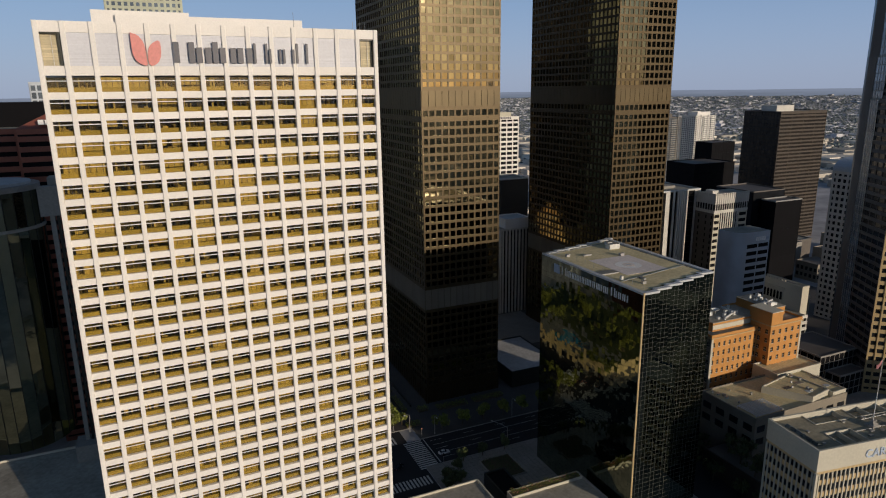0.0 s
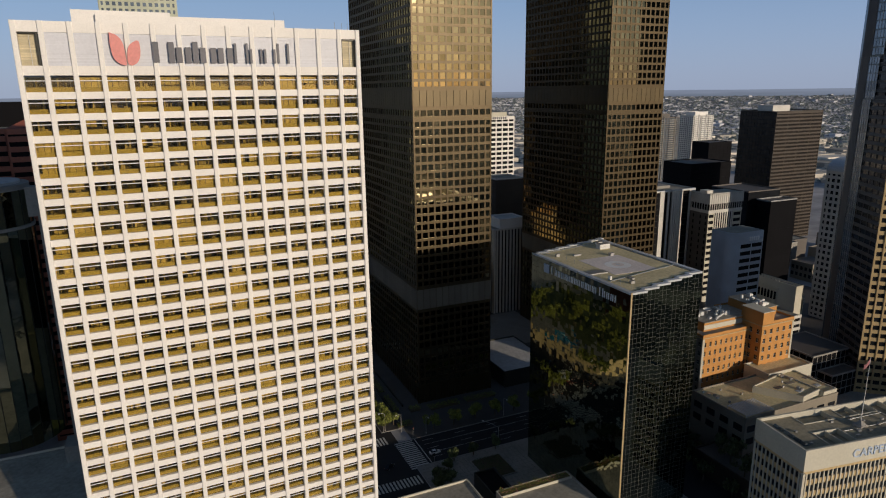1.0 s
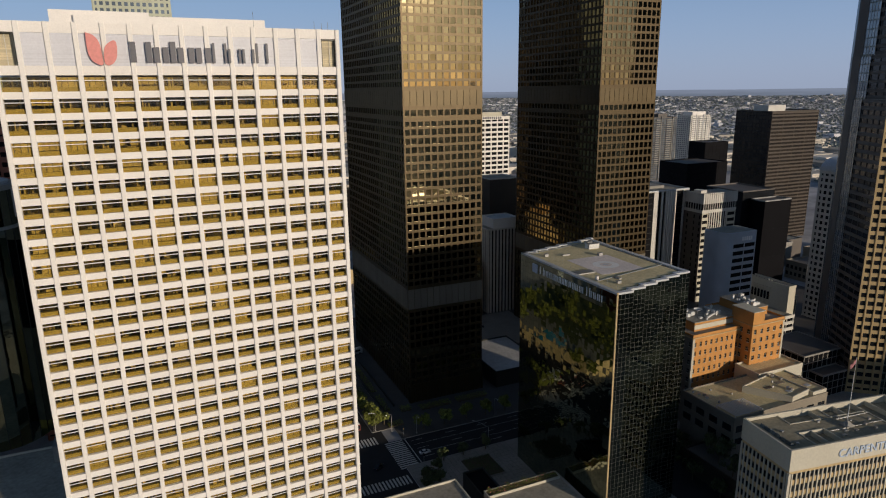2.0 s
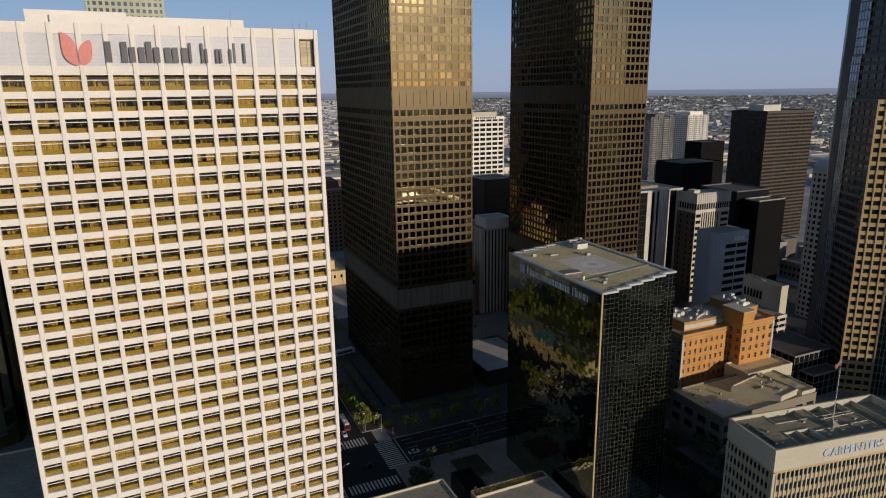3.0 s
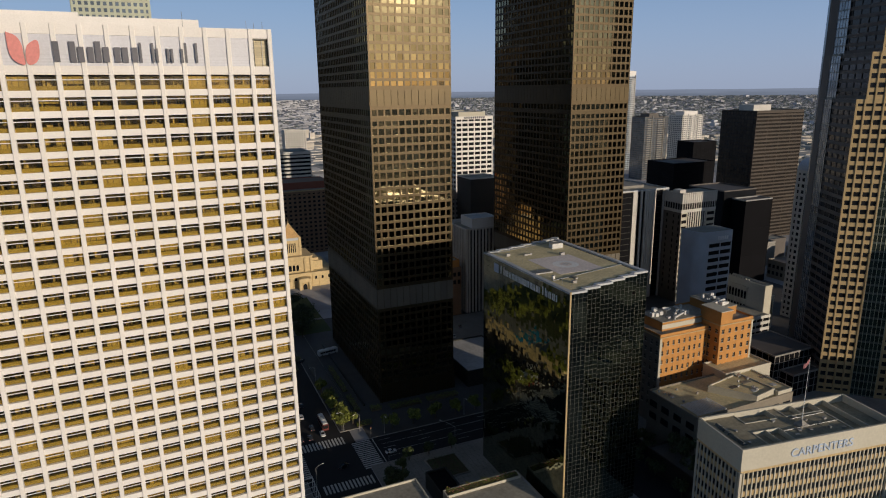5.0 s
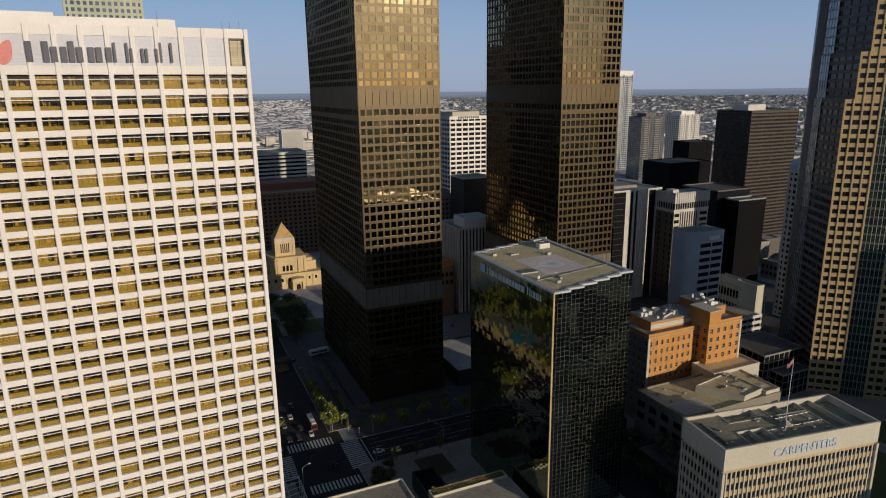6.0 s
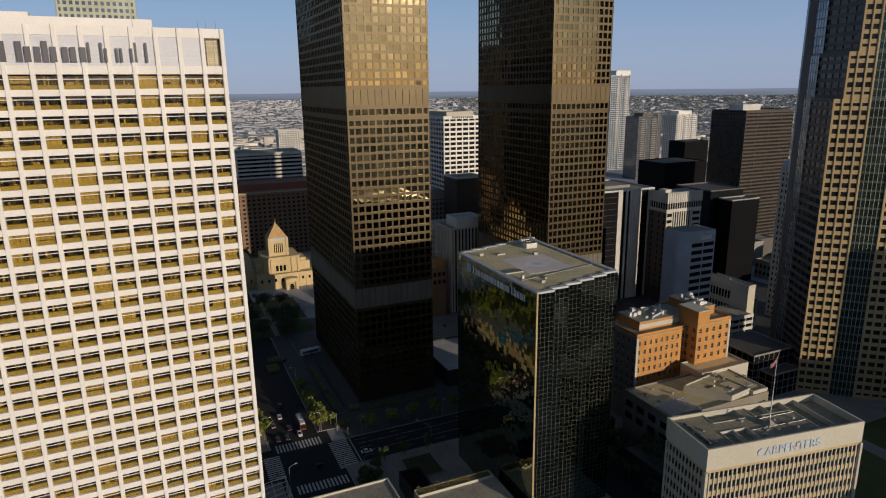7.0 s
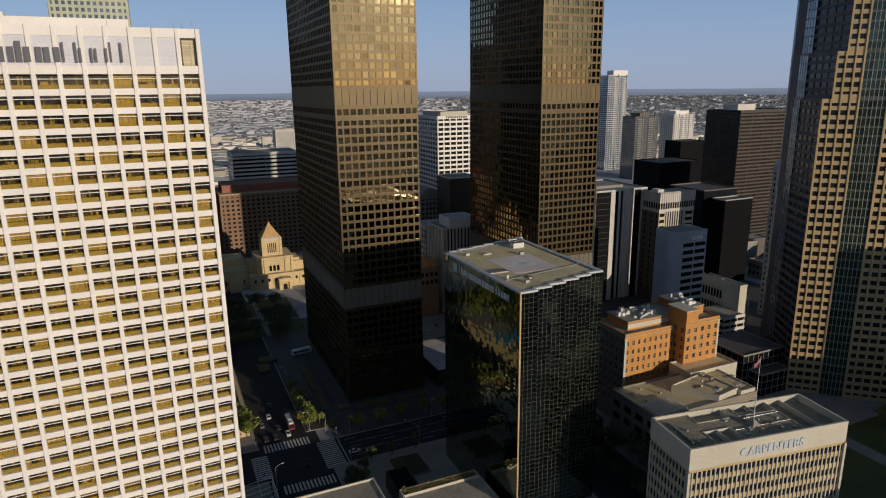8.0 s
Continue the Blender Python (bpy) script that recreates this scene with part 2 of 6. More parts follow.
def facade(house, face, width, z0, z1, bays, storeys, pier=0.6, spandrel=1.0, proud=0.35, out=0.0, wall=None, glass=None, near=0,
           pier_mat=None, ends=True, sill=0.0, wobble=0.25, spandrel_name="spandrel", rng=None):
    """Piers, spandrels and panes over one side of a house. near: how many panes are pieces of their own (from the top down)."""
    rng = rng or random.Random(len(house.children))
    pier_mat = pier_mat or wall
    bw, sh = width / bays if bays else width, (z1 - z0) / storeys
    if bays and pier:
        me = Solid().box(-pier / 2, pier / 2, 0, proud, 0, z1 - z0).mesh("pier", pier_mat)
        for i in range(0 if ends else 1, bays + (1 if ends else 0)):
            u = min(max(i * bw, pier / 2), width - pier / 2)
            piece("pier", me, house, face_pose(face, u, out, z0))
    if spandrel:
        me2 = Solid().box(0.02, width - 0.02, 0.03, proud, 0, spandrel).mesh(spandrel_name, wall)
        for k in range(storeys + 1):
            z = z0 + k * sh - spandrel / 2
            z = min(max(z, z0), z1 - spandrel)
            piece(spandrel_name, me2, house, face_pose(face, 0, out, z))
    if glass:
        w, h = bw - pier * 0.98 if bays else width, sh - spandrel * 0.98
        one = pane_mesh("window_pane", w, h, 0.05, glass)
        rest = {}
        count = 0
        for k in reversed(range(storeys)):
            for i in range(bays or 1):
                u, z = (i + 0.5) * bw, z0 + (k + 0.5) * sh
                m = face_pose(face, u, out - proud + 0.08, z, rng.gauss(0, wobble * 0.5), rng.gauss(0, wobble * 0.5))
                if count < near:
                    piece("window_pane", one, house, m)
                    count += 1
                else:
                    rest.setdefault(0, []).append(m)
        for k, ms in rest.items():
            s = Solid()
            for m in ms:
                b = len(s.v)
                s.v += [m @ v.co for v in one.vertices]
                s.f += [tuple(b + i for i in p.vertices) for p in one.polygons]
            part("window_field", s, glass, house, kind="stuff")


def sides(x0, x1, y0, y1):
    """The four faces of an upright block: south (-y), west (-x), north, east, with their widths."""
    return {"S": (Face(x0, y0, 0, 1, 0), x1 - x0), "W": (Face(x0, y1, 0, 0, -1), y1 - y0),
            "N": (Face(x1, y1, 0, -1, 0), x1 - x0), "E": (Face(x1, y0, 0, 0, 1), y1 - y0)}


def block(name, label, x0, x1, y0, y1, z1, wall, glass, bay, storey, pier=0.5, spandrel=1.0, proud=0.35, faces="SW", near=0, z0=0.0,
          roof=None, coping=None, parapet=0.9, pier_mat=None, core=None, category="building", house=None, wobble=0.25, base=0.0):
    """A whole building: a core, its sides with openings, a roof and a parapet."""
    house = house or thing(name, label, category)
    b = proud + 0.02
    part("wall", Solid().box(x0 + b, x1 - b, y0 + b, y1 - b, z0, z1 - 0.3), core or wall, house)
    fs = sides(x0, x1, y0, y1)
    for key in "SWNE":
        face, width = fs[key]
        n = max(1, round(width / bay))
        st = max(1, round((z1 - base - z0) / storey))
        if key in faces:
            facade(house, face, width, z0 + base, z1, n, st, pier, spandrel, proud, 0.0, wall, glass, near if key == faces[0] else 0, pier_mat, wobble=wobble)
        else:
            part("wall", Solid().box(0.05, width - 0.05, -b, -0.02, z0, z1, face), wall, house)
    part("roof", Solid().box(x0 + 0.3, x1 - 0.3, y0 + 0.3, y1 - 0.3, z1 - 0.3, z1 + 0.02), roof or M_ROOFGREY, house)
    if parapet:
        for key in "SWNE":
            face, width = fs[key]
            e = 0.0 if key in "SN" else 0.45
            part("parapet", Solid().box(e, width - e, -0.45, 0.03, z1 + 0.004, z1 + parapet, face), coping or wall, house)
    return house


# ---- ground ----
def ground_height(x, y):
    """The basin is level, with a slow rise far out."""
    r = math.hypot(x, y - 200)
    return 112 * min(1.0, max(0.0, (r - 2100) / 2600)) ** 1.7


def make_ground():
    s = Solid()
    radii = [0, 250, 600, 1000, 1400, 1700, 2000, 2300, 2600, 3000, 3400, 3800, 4200, 4500, 4700, 9000]
    n = 96
    rings = []
    for r in radii:
        ring = []
        for i in range(n if r else 1):
            a = 2 * math.pi * i / n
            x, y = r * math.cos(a), 200 + r * math.sin(a)
            ring.append(len(s.v))
            s.v.append(Vector((x, y, ground_height(x, y))))
        rings.append(ring)
    for i in range(n):
        s.f.append((rings[0][0], rings[1][i], rings[1][(i + 1) % n]))
    for a, b in zip(rings[1:], rings[2:]):
        for i in range(n):
            j = (i + 1) % n
            s.f.append((a[i], b[i], b[j], a[j]))
    part("ground", s, M_GROUND, None, "wide pale city ground that runs to the hazy horizon", kind="structure")


make_ground()
# the two streets that cross, 5 cm above the ground sheet
road = part("road", Solid().box(57, 77, 232, 1200, 0.0, 0.05).box(57, 81, 140, 232, 0.0, 0.048).box(-300, 57, 203, 226, 0.0, 0.05).box(81, 420, 203, 222, 0.0, 0.05), M_ASPHALT, None,
            "dark asphalt streets that cross between the towers", kind="structure")
tagged(road, category="road")


def pavement(x0, x1, y0, y1, label="grey paved block with a raised kerb", m=None):
    p = part("pavement", Solid().box(x0, x1, y0, y1, -0.1, 0.2), m or M_PAVE, None, label, "structure")
    part("kerb", Solid().box(x0 - 0.15, x1 + 0.15, y0 - 0.15, y0, -0.1, 0.22).box(x0 - 0.15, x1 + 0.15, y1, y1 + 0.15, -0.1, 0.22)
         .box(x0 - 0.15, x0, y0, y1, -0.1, 0.22).box(x1, x1 + 0.15, y0, y1, -0.1, 0.22), M_CONC, p)
    return p


pavement(86.9, 420, 222.4, 372, "dark granite paved block round the bronze towers", M_DARKPAVE)
pavement(77.4, 86.7, 232.4, 372, "dark granite pavement beside the street", M_DARKPAVE)
tagged(part("side_street", Solid().box(143, 205, 291, 341, 0.1, 0.24), M_PAVE, None, "pale concrete service street between the towers", "structure"), category="road")
# paving joints of the plaza before the glass block
joints = Solid()
for i in range(19):
    joints.box(88 + i * 2.0, 88.06 + i * 2.0, 172, 202.4, 0.15, 0.206)
for i in range(15):
    joints.box(82, 123, 172.5 + i * 2.1, 172.56 + i * 2.1, 0.15, 0.207)
part("paving_joint", joints, M_DARKPAVE, None, "dark joints between the plaza paving slabs", "stuff")

pavement(81.4, 420, 140, 202.6)
pavement(-300, 56.6, 226.4, 372)
pavement(-300, 56.6, 140, 202.6)
# dark sheet laid over the paler paving to carry the alley's shade
alley = part("road", Solid().box(160.5, 187, 122, 200, 0.0, 0.26), M_ASPHALT, None, "asphalt alley sheet, dark to carry the shade between the blocks", kind="structure")
tagged(alley, category="road")


def stripes(along, x0, x1, y0, y1, count, label):
    c = part("crosswalk", Solid().box(x0, x1, y0, y1, 0.03, 0.051), M_ASPHALT, None, label, "structure")
    if along == "x":
        w = (x1 - x0) / count
        me = Solid().box(-w * 0.27, w * 0.27, 0, y1 - y0, 0, 0.008).mesh("stripe", M_PAINT)
        for i in range(count):
            piece("stripe", me, c, pose(x0 + (i + 0.5) * w, y0, 0.052))
    else:
        w = (y1 - y0) / count
        me = Solid().box(0, x1 - x0, -w * 0.27, w * 0.27, 0, 0.008).mesh("stripe", M_PAINT)
        for i in range(count):
            piece("stripe", me, c, pose(x0, y0 + (i + 0.5) * w, 0.052))


stripes("y", 79.0, 86.6, 201.4, 221.9, 15, "crosswalk of white bars on dark asphalt")
stripes("y", 53, 59.2, 204, 221, 12, "crosswalk of white bars on dark asphalt")
stripes("x", 58.6, 77.2, 222.6, 228.5, 14, "crosswalk of white bars on dark asphalt")
stripes("x", 61, 80.2, 192.0, 197.4, 14, "crosswalk of white bars on dark asphalt")
lanes = part("lane_line", Solid().box(87.6, 88.0, 203.3, 221.8, 0.05, 0.058), M_PAINT, None, "white painted stop line and lane lines on asphalt", "structure")
for y in (206.5, 209.8, 213, 216.2, 219.4):
    s = Solid()
    for i in range(22):
        s.box(90 + i * 15, (104.9 if y in (209.8, 216.2) else 95) + i * 15, y - 0.07, y + 0.07, 0.05, 0.058)
    part("lane_dash", s, M_PAINT, lanes, kind="stuff")


# ---- white bank tower ----
def white_tower():
    t = thing("office_tower", "tall white precast grid office tower with bronze windows", "skyscraper", (0, 0, 0))
    stand = pose(-16.13, 126.09, 3.0, 0, 0, 2.26) @ Matrix.Diagonal((0.979, 0.979, 0.979, 1)) @ pose(16.6, -129.8, 0)
    t.matrix_basis = stand
    x0, x1, y0, y1, top = -16.6, 43.68, 129.8, 162.0, 152.0
    bays, bw, rng = 14, (43.68 + 16.6) / 14, random.Random(5)
    f = Face(x0, y0, 0, 1, 0)
    storey, first = 3.675, 140.4
    floors = 37
    col = Solid().prism([(-0.42, 0.75), (-0.42, -0.2), (-0.32, -0.28), (0.32, -0.28), (0.42, -0.2), (0.42, 0.75)], -3.1, top).mesh("column", M_WHITE)
    for i in range(bays + 1):
        u = min(max(i * bw, 0.42), x1 - x0 - 0.42)
        piece("column", col, t, face_pose(f, u, 0, 0))
    beam = Solid().box(0.2, x1 - x0 - 0.2, 0.0, 0.7, 0, 1.22).mesh("spandrel", M_WHITE)
    rail = Solid().box(0.2, x1 - x0 - 0.2, 0.12, 0.26, 0, 0.14).mesh("rail", M_WHITE)
    sill = Solid().box(0.3, x1 - x0 - 0.3, 0.80, 1.5, 0, 0.80).mesh("sill_unit", M_SILL)
    for k in range(floors):
        z = first - storey * k
        piece("spandrel", beam, t, face_pose(f, 0, 0, z - 1.22))
        piece("rail", rail, t, face_pose(f, 0, 0, z + 1.8))
        piece("sill_unit", sill, t, face_pose(f, 0, 0, z))
    # glazing: the upper storeys pane by pane
    w, h = bw - 0.8, storey - 1.22
    pane = pane_mesh("window_pane", w, h, 0.03, M_UBGLASS)
    mull = Solid().box(-0.035, 0.035, -0.05, 0.06, -h / 2, h / 2).mesh("mullion", M_DARKMULL)
    low = []
    for k in range(floors):
        z = first - storey * k + h / 2
        for i in range(bays):
            m = face_pose(f, (i + 0.5) * bw, -0.72, z, rng.gauss(0, 0.15), rng.gauss(0, 0.15))
            if k < 15:
                piece("window_pane", pane, t, m).visible_shadow = False
            else:
                low.append(m)
    s = Solid()
    for m in low:
        b = len(s.v)
        s.v += [m @ v.co for v in pane.vertices]
        s.f += [tuple(b + j for j in p.vertices) for p in pane.polygons]
    part("lower_window_field", s, M_UBGLASS, t, kind="stuff").visible_shadow = False
    s = Solid()
    for k in range(floors):
        z = first - storey * k
        for i in range(bays):
            for d in (0.0, 0.24, 0.48):
                u = (i + 0.26 + d) * bw
                s.box(u - 0.03, u + 0.03, -0.80, -0.70, z + 0.76, z + h, f)
    part("mullion", s, M_DARKMULL, t, kind="stuff")
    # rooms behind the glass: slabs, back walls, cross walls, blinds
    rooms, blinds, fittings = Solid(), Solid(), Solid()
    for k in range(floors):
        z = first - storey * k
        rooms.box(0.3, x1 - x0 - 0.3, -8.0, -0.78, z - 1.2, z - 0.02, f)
        u = 0.3
        while u < x1 - x0 - 0.5:
            step = rng.choice((0.5, 1, 1, 1.5, 2, 3)) * bw
            d = rng.uniform(2.5, 7.0)
            e = min(u + step, x1 - x0 - 0.3)
            rooms.box(u, e, -d - 0.1, -d, z - 0.02, z + h + 0.05, f)
            rooms.box(e - 0.12, e, -d, -1.55, z - 0.02, z + h + 0.05, f)
            u = e
        for i in range(bays):
            r = rng.random()
            if r < 0.13:
                drop = h
            elif r < 0.28:
                drop = rng.uniform(0.25, 0.7) * h
            else:
                drop = 0.0
            if drop:
                for j in range(4):
                    if rng.random() < 0.85 or r < 0.06:
                        a = i * bw + 0.45 + j * (bw - 0.9) / 4
                        blinds.box(a, a + (bw - 0.9) / 4 - 0.03, -0.92, -0.89, z + h - drop, z + h, f)
            for j in range(rng.choice((1, 1, 2, 2, 3))):
                a, d0 = i * bw + rng.uniform(0.5, bw - 0.9), rng.uniform(1.6, 3.4)
                fittings.box(a, a + rng.uniform(0.12, 0.4), -d0 - 0.3, -d0, z, z + rng.choice((h, h, 2.0, 1.6)), f)
            for j in range(rng.choice((0, 1, 1, 2))):
                a, d0 = i * bw + rng.uniform(0.5, bw - 1.6), rng.uniform(1.6, 3.0)
                fittings.box(a, a + rng.uniform(0.5, 1.4), -d0 - 0.5, -d0, z, z + rng.uniform(0.85, 1.5), f)
            for j in range(rng.choice((0, 0, 1, 1, 2))):
                a = i * bw + rng.uniform(0.6, bw - 1.4)
                rooms.box(a, a + rng.uniform(0.3, 0.9), -rng.uniform(2.0, 3.5), -1.7, z, z + rng.uniform(0.7, 1.9), f)
    part("room_interior", rooms, M_ROOM, t, "office rooms behind the bronze glass, dimness put into dark walls", "stuff")
    part("office_fitting", fittings, M_ROOMTAN, t, "tan partitions, posts and cabinets in the offices", "stuff")
    part("blind", blinds, M_BLIND, t, "cream blinds, some drawn", "stuff")
    # body and other sides
    part("wall", Solid().box(x0 + 0.1, x1 - 0.1, y0 + 8.1, y1, -3.1, top - 0.4), M_WHITE, t)
    fs = sides(x0, x1, y0 + 0.8, y1)
    for key in "E":
        face, width = fs[key]
        facade(t, face, width, first - storey * 36 - 0.6, first + storey - 0.6, 8, 37, 0.84, 1.22, 0.5, 0.15, M_WHITE, M_BRGLASS)
        part("side_wall", Solid().box(0, width, -0.9, -0.5, -3.1, top - 0.4, face), M_WHITE, t)
    # crown: beams, louvred band and corner openings
    part("crown_beam", Solid().box(0.2, x1 - x0 - 0.2, -0.7, 0.0, 150.2, top, f), M_WHITE, t)
    part("crown_beam", Solid().box(0.2, x1 - x0 - 0.2, -0.7, 0.0, 143.15, 144.75, f), M_WHITE, t)
    slat = Solid().box(0, (bays - 2) * bw - 0.4, 0.1, 0.2, 0, 0.2).mesh("louvre_slat", M_LOUVRE)
    for i in range(21):
        piece("louvre_slat", slat, t, face_pose(f, bw + 0.2, 0, 144.78 + i * 0.258))
    part("louvre_backing", Solid().box(bw, (bays - 1) * bw, -0.6, -0.21, 144.75, 150.2, f), M_LOUVRE, t)
    part("crown_back", Solid().box(0.3, x1 - x0 - 0.3, -1.45, -1.25, 144.5, 150.7, f), M_BLIND, t, "pale tan wall inside the open corner bays")
    for b in (0, bays - 1):
        a, e = b * bw + 0.45, (b + 1) * bw - 0.45
        part("opening_frame", Solid().box(a, a + 0.3, -1.2, -0.3, 144.76, 150.19, f).box(e - 0.45, e, -1.2, -0.3, 144.76, 150.19, f).box(a + 0.3, e - 0.45, -1.2, -0.3, 149.95, 150.19, f), M_DARKMULL, t, "dark frame lining the opening")
        part("opening_post", Solid().box(a + 1.9, a + 1.98, -0.95, -0.85, 144.8, 149.9, f), M_WHITEMETAL, t, "thin pale post")
        for k in range(12):
            part("opening_slat", Solid().box(a + 0.3, e - 0.45, -1.2, -1.1, 144.9 + k * 0.42, 145.2 + k * 0.42, f), M_BLIND, t)
    part("roof", Solid().box(x0 + 0.3, x1 - 0.3, y0 + 0.75, y1 - 0.3, top - 1.5, top - 1.0), M_ROOFPALE, t)
    for key in "WNE":
        face, width = sides(x0, x1, y0 + 0.8, y1)[key]
        part("parapet", Solid().box(0, width, -0.5, 0, top - 3, top, face), M_WHITE, t)
    part("penthouse", Solid().box(-4.0, 31.0, 140, 156, top - 1.2, 154.4), M_WHITE, t)
    part("penthouse", Solid().box(-8.0, 9.0, 141, 154, top - 1.2, 155.2), M_WHITE, t)
    for x, y, h in ((27, 131, 3.0), (39, 131, 1.6), (40.5, 131, 1.4), (13, 150, 2.0), (43, 135, 2.0)):
        part("antenna", Solid().tube((x, y, top - 1.1), (x, y, top + h), 0.05, 0.03, 6), M_METAL, t)
    # emblem and lettering as plain shapes
    sign = thing("wall_sign", "dark grey sign bars and a red two-petal emblem", "sign", (x0 + 27, y0 - 0.2, 147))
    spot = sign.location.copy()
    sign.matrix_basis = stand @ Matrix.Translation(spot)
    def petal(name, pts, u0, z0):
        s2 = Solid()
        ring = [(u0 + a, z0 + b) for a, b in pts]
        n = len(ring)
        s2.v += [f.at(a, 0.55, b) - spot for a, b in ring] + [f.at(a, 0.32, b) - spot for a, b in ring]
        s2.f += [tuple(range(n)), tuple(reversed(range(n, 2 * n)))]
        s2.f += [(i, i + n, (i + 1) % n + n, (i + 1) % n) for i in range(n)]
        part(name, s2, M_SIGNRED, sign, "soft red petal")
    def curve(corners):
        """Rounds a ring of corners off by two rounds of corner cutting."""
        for k in range(2):
            corners = [(p[0] * (1 - w) + q[0] * w, p[1] * (1 - w) + q[1] * w) for p, q in zip(corners, corners[1:] + corners[:1]) for w in (0.25, 0.75)]
        return corners
    petal("petal", curve([(0, 5.6), (0.0, 5.4), (1.3, 5.0), (2.15, 3.6), (2.2, 1.4), (2.35, -0.2), (1.4, 0.0), (0.35, 0.8), (-0.05, 2.4)]), 14.5, 144.95)
    petal("petal", curve([(4.65, 4.3), (4.75, 2.6), (4.5, 1.0), (3.7, 0.0), (2.5, -0.2), (2.45, 1.6), (2.75, 3.1), (3.6, 3.9)]), 14.5, 144.95)
    u = 21.2
    for w, h, bold in ((3.4, 3.6, 1), (2.4, 2.7, 1), (0.9, 3.7, 1), (2.7, 2.7, 1), (2.5, 2.7, 1), (2.4, 3.6, 0), (2.2, 2.6, 0), (2.1, 2.6, 0), (2.2, 3.7, 0)):
        w, g = w * 1.06, 0.3
        th = 1.0 if bold else 0.42
        for b in ((0, th), (w - th, w)) if w > 1 else ((0, w),):
            s2 = Solid().box(u + b[0], u + b[1], 0.32, 0.52, 145.35, 145.35 + h, f)
            for v in s2.v:
                v -= spot
            part("sign_bar", s2, M_INK, sign)
        u += w + g
    return t


white_tower()


# ---- twin bronze towers ----
def bronze_tower(x0, y0, x1, y1, label):
    t = thing("bronze_tower", label, "skyscraper", (0, 0, 0), "twin bronze towers")
    top = 213.0
    part("wall", Solid().box(x0 + 0.55, x1 - 0.55, y0 + 0.55, y1 - 0.55, 0, top), M_BRONZE, t)
    fs = sides(x0, x1, y0, y1)
    bands = ((8.0, 45.0, 10), (55.0, 128.4, 20), (140.4, 213.0, 20), (128.42, 133.1, 1))
    for key in "SW":
        face, width = fs[key]
        n = 12 if key == "S" else round(width / 3.04)
        for j, (a, b, k) in enumerate(bands):
            facade(t, face, width, a, b, n, k, 0.75, 1.12, 0.3, 0.0, M_BRONZE, M_BRGLASS, (20, 100, 90, 12)[j] if key == "S" else 0, wobble=0.3 if key == "S" else 0.6)
        for a, b in ((45.0, 55.0), (133.1, 140.4), (0, 8.0)):
            part("plant_band", Solid().box(0.1, width - 0.1, -0.53, -0.3, a, b, face), M_BRONZE, t)
            if a:
                panel = Solid().box(-width / n * 0.465, width / n * 0.465, -0.2, -0.03, 0, b - a - 1.0).mesh("band_panel", M_BANDPANEL if a > 100 else M_LOWPANEL)
                for i in range(n):
                    piece("band_panel", panel, t, face_pose(face, (i + 0.5) * width / n, -0.02, a + 0.5))
            else:
                for i in range(n + 1):
                    part("base_column", Solid().box(i * width / n - 0.5, i * width / n + 0.5, -0.5, 0.0, a, b, face), M_BRONZE, t)
            part("band_rail", Solid().box(0.05, width - 0.05, -0.5, -0.02, b - 0.5, b, face).box(0.05, width - 0.05, -0.5, -0.02, a, a + 0.5, face), M_BRONZE, t)
        part("corner", Solid().box(-0.02, 0.7, -0.5, 0.04, 0, top, face), M_BRONZE, t)
    part("rear_wall", Solid().box(0.1, fs["N"][1] - 0.1, -0.5, 0, 0, top, fs["N"][0]), M_BRONZE, t)
    facade(t, fs["E"][0], fs["E"][1], 8, top, 28, 55, 0.75, 1.12, 0.3, 0.0, M_BRONZE, M_BRGLASS, wobble=0.5)
    part("roof", Solid().box(x0, x1, y0, y1, top, top + 2), M_BRONZE, t)
    return t


bronze_tower(101.4, 249.7, 138.1, 337.0, "tall bronze granite tower with square bronze windows")
bronze_tower(204.1, 255.0, 238.3, 332.0, "tall bronze granite tower with square bronze windows, further back")


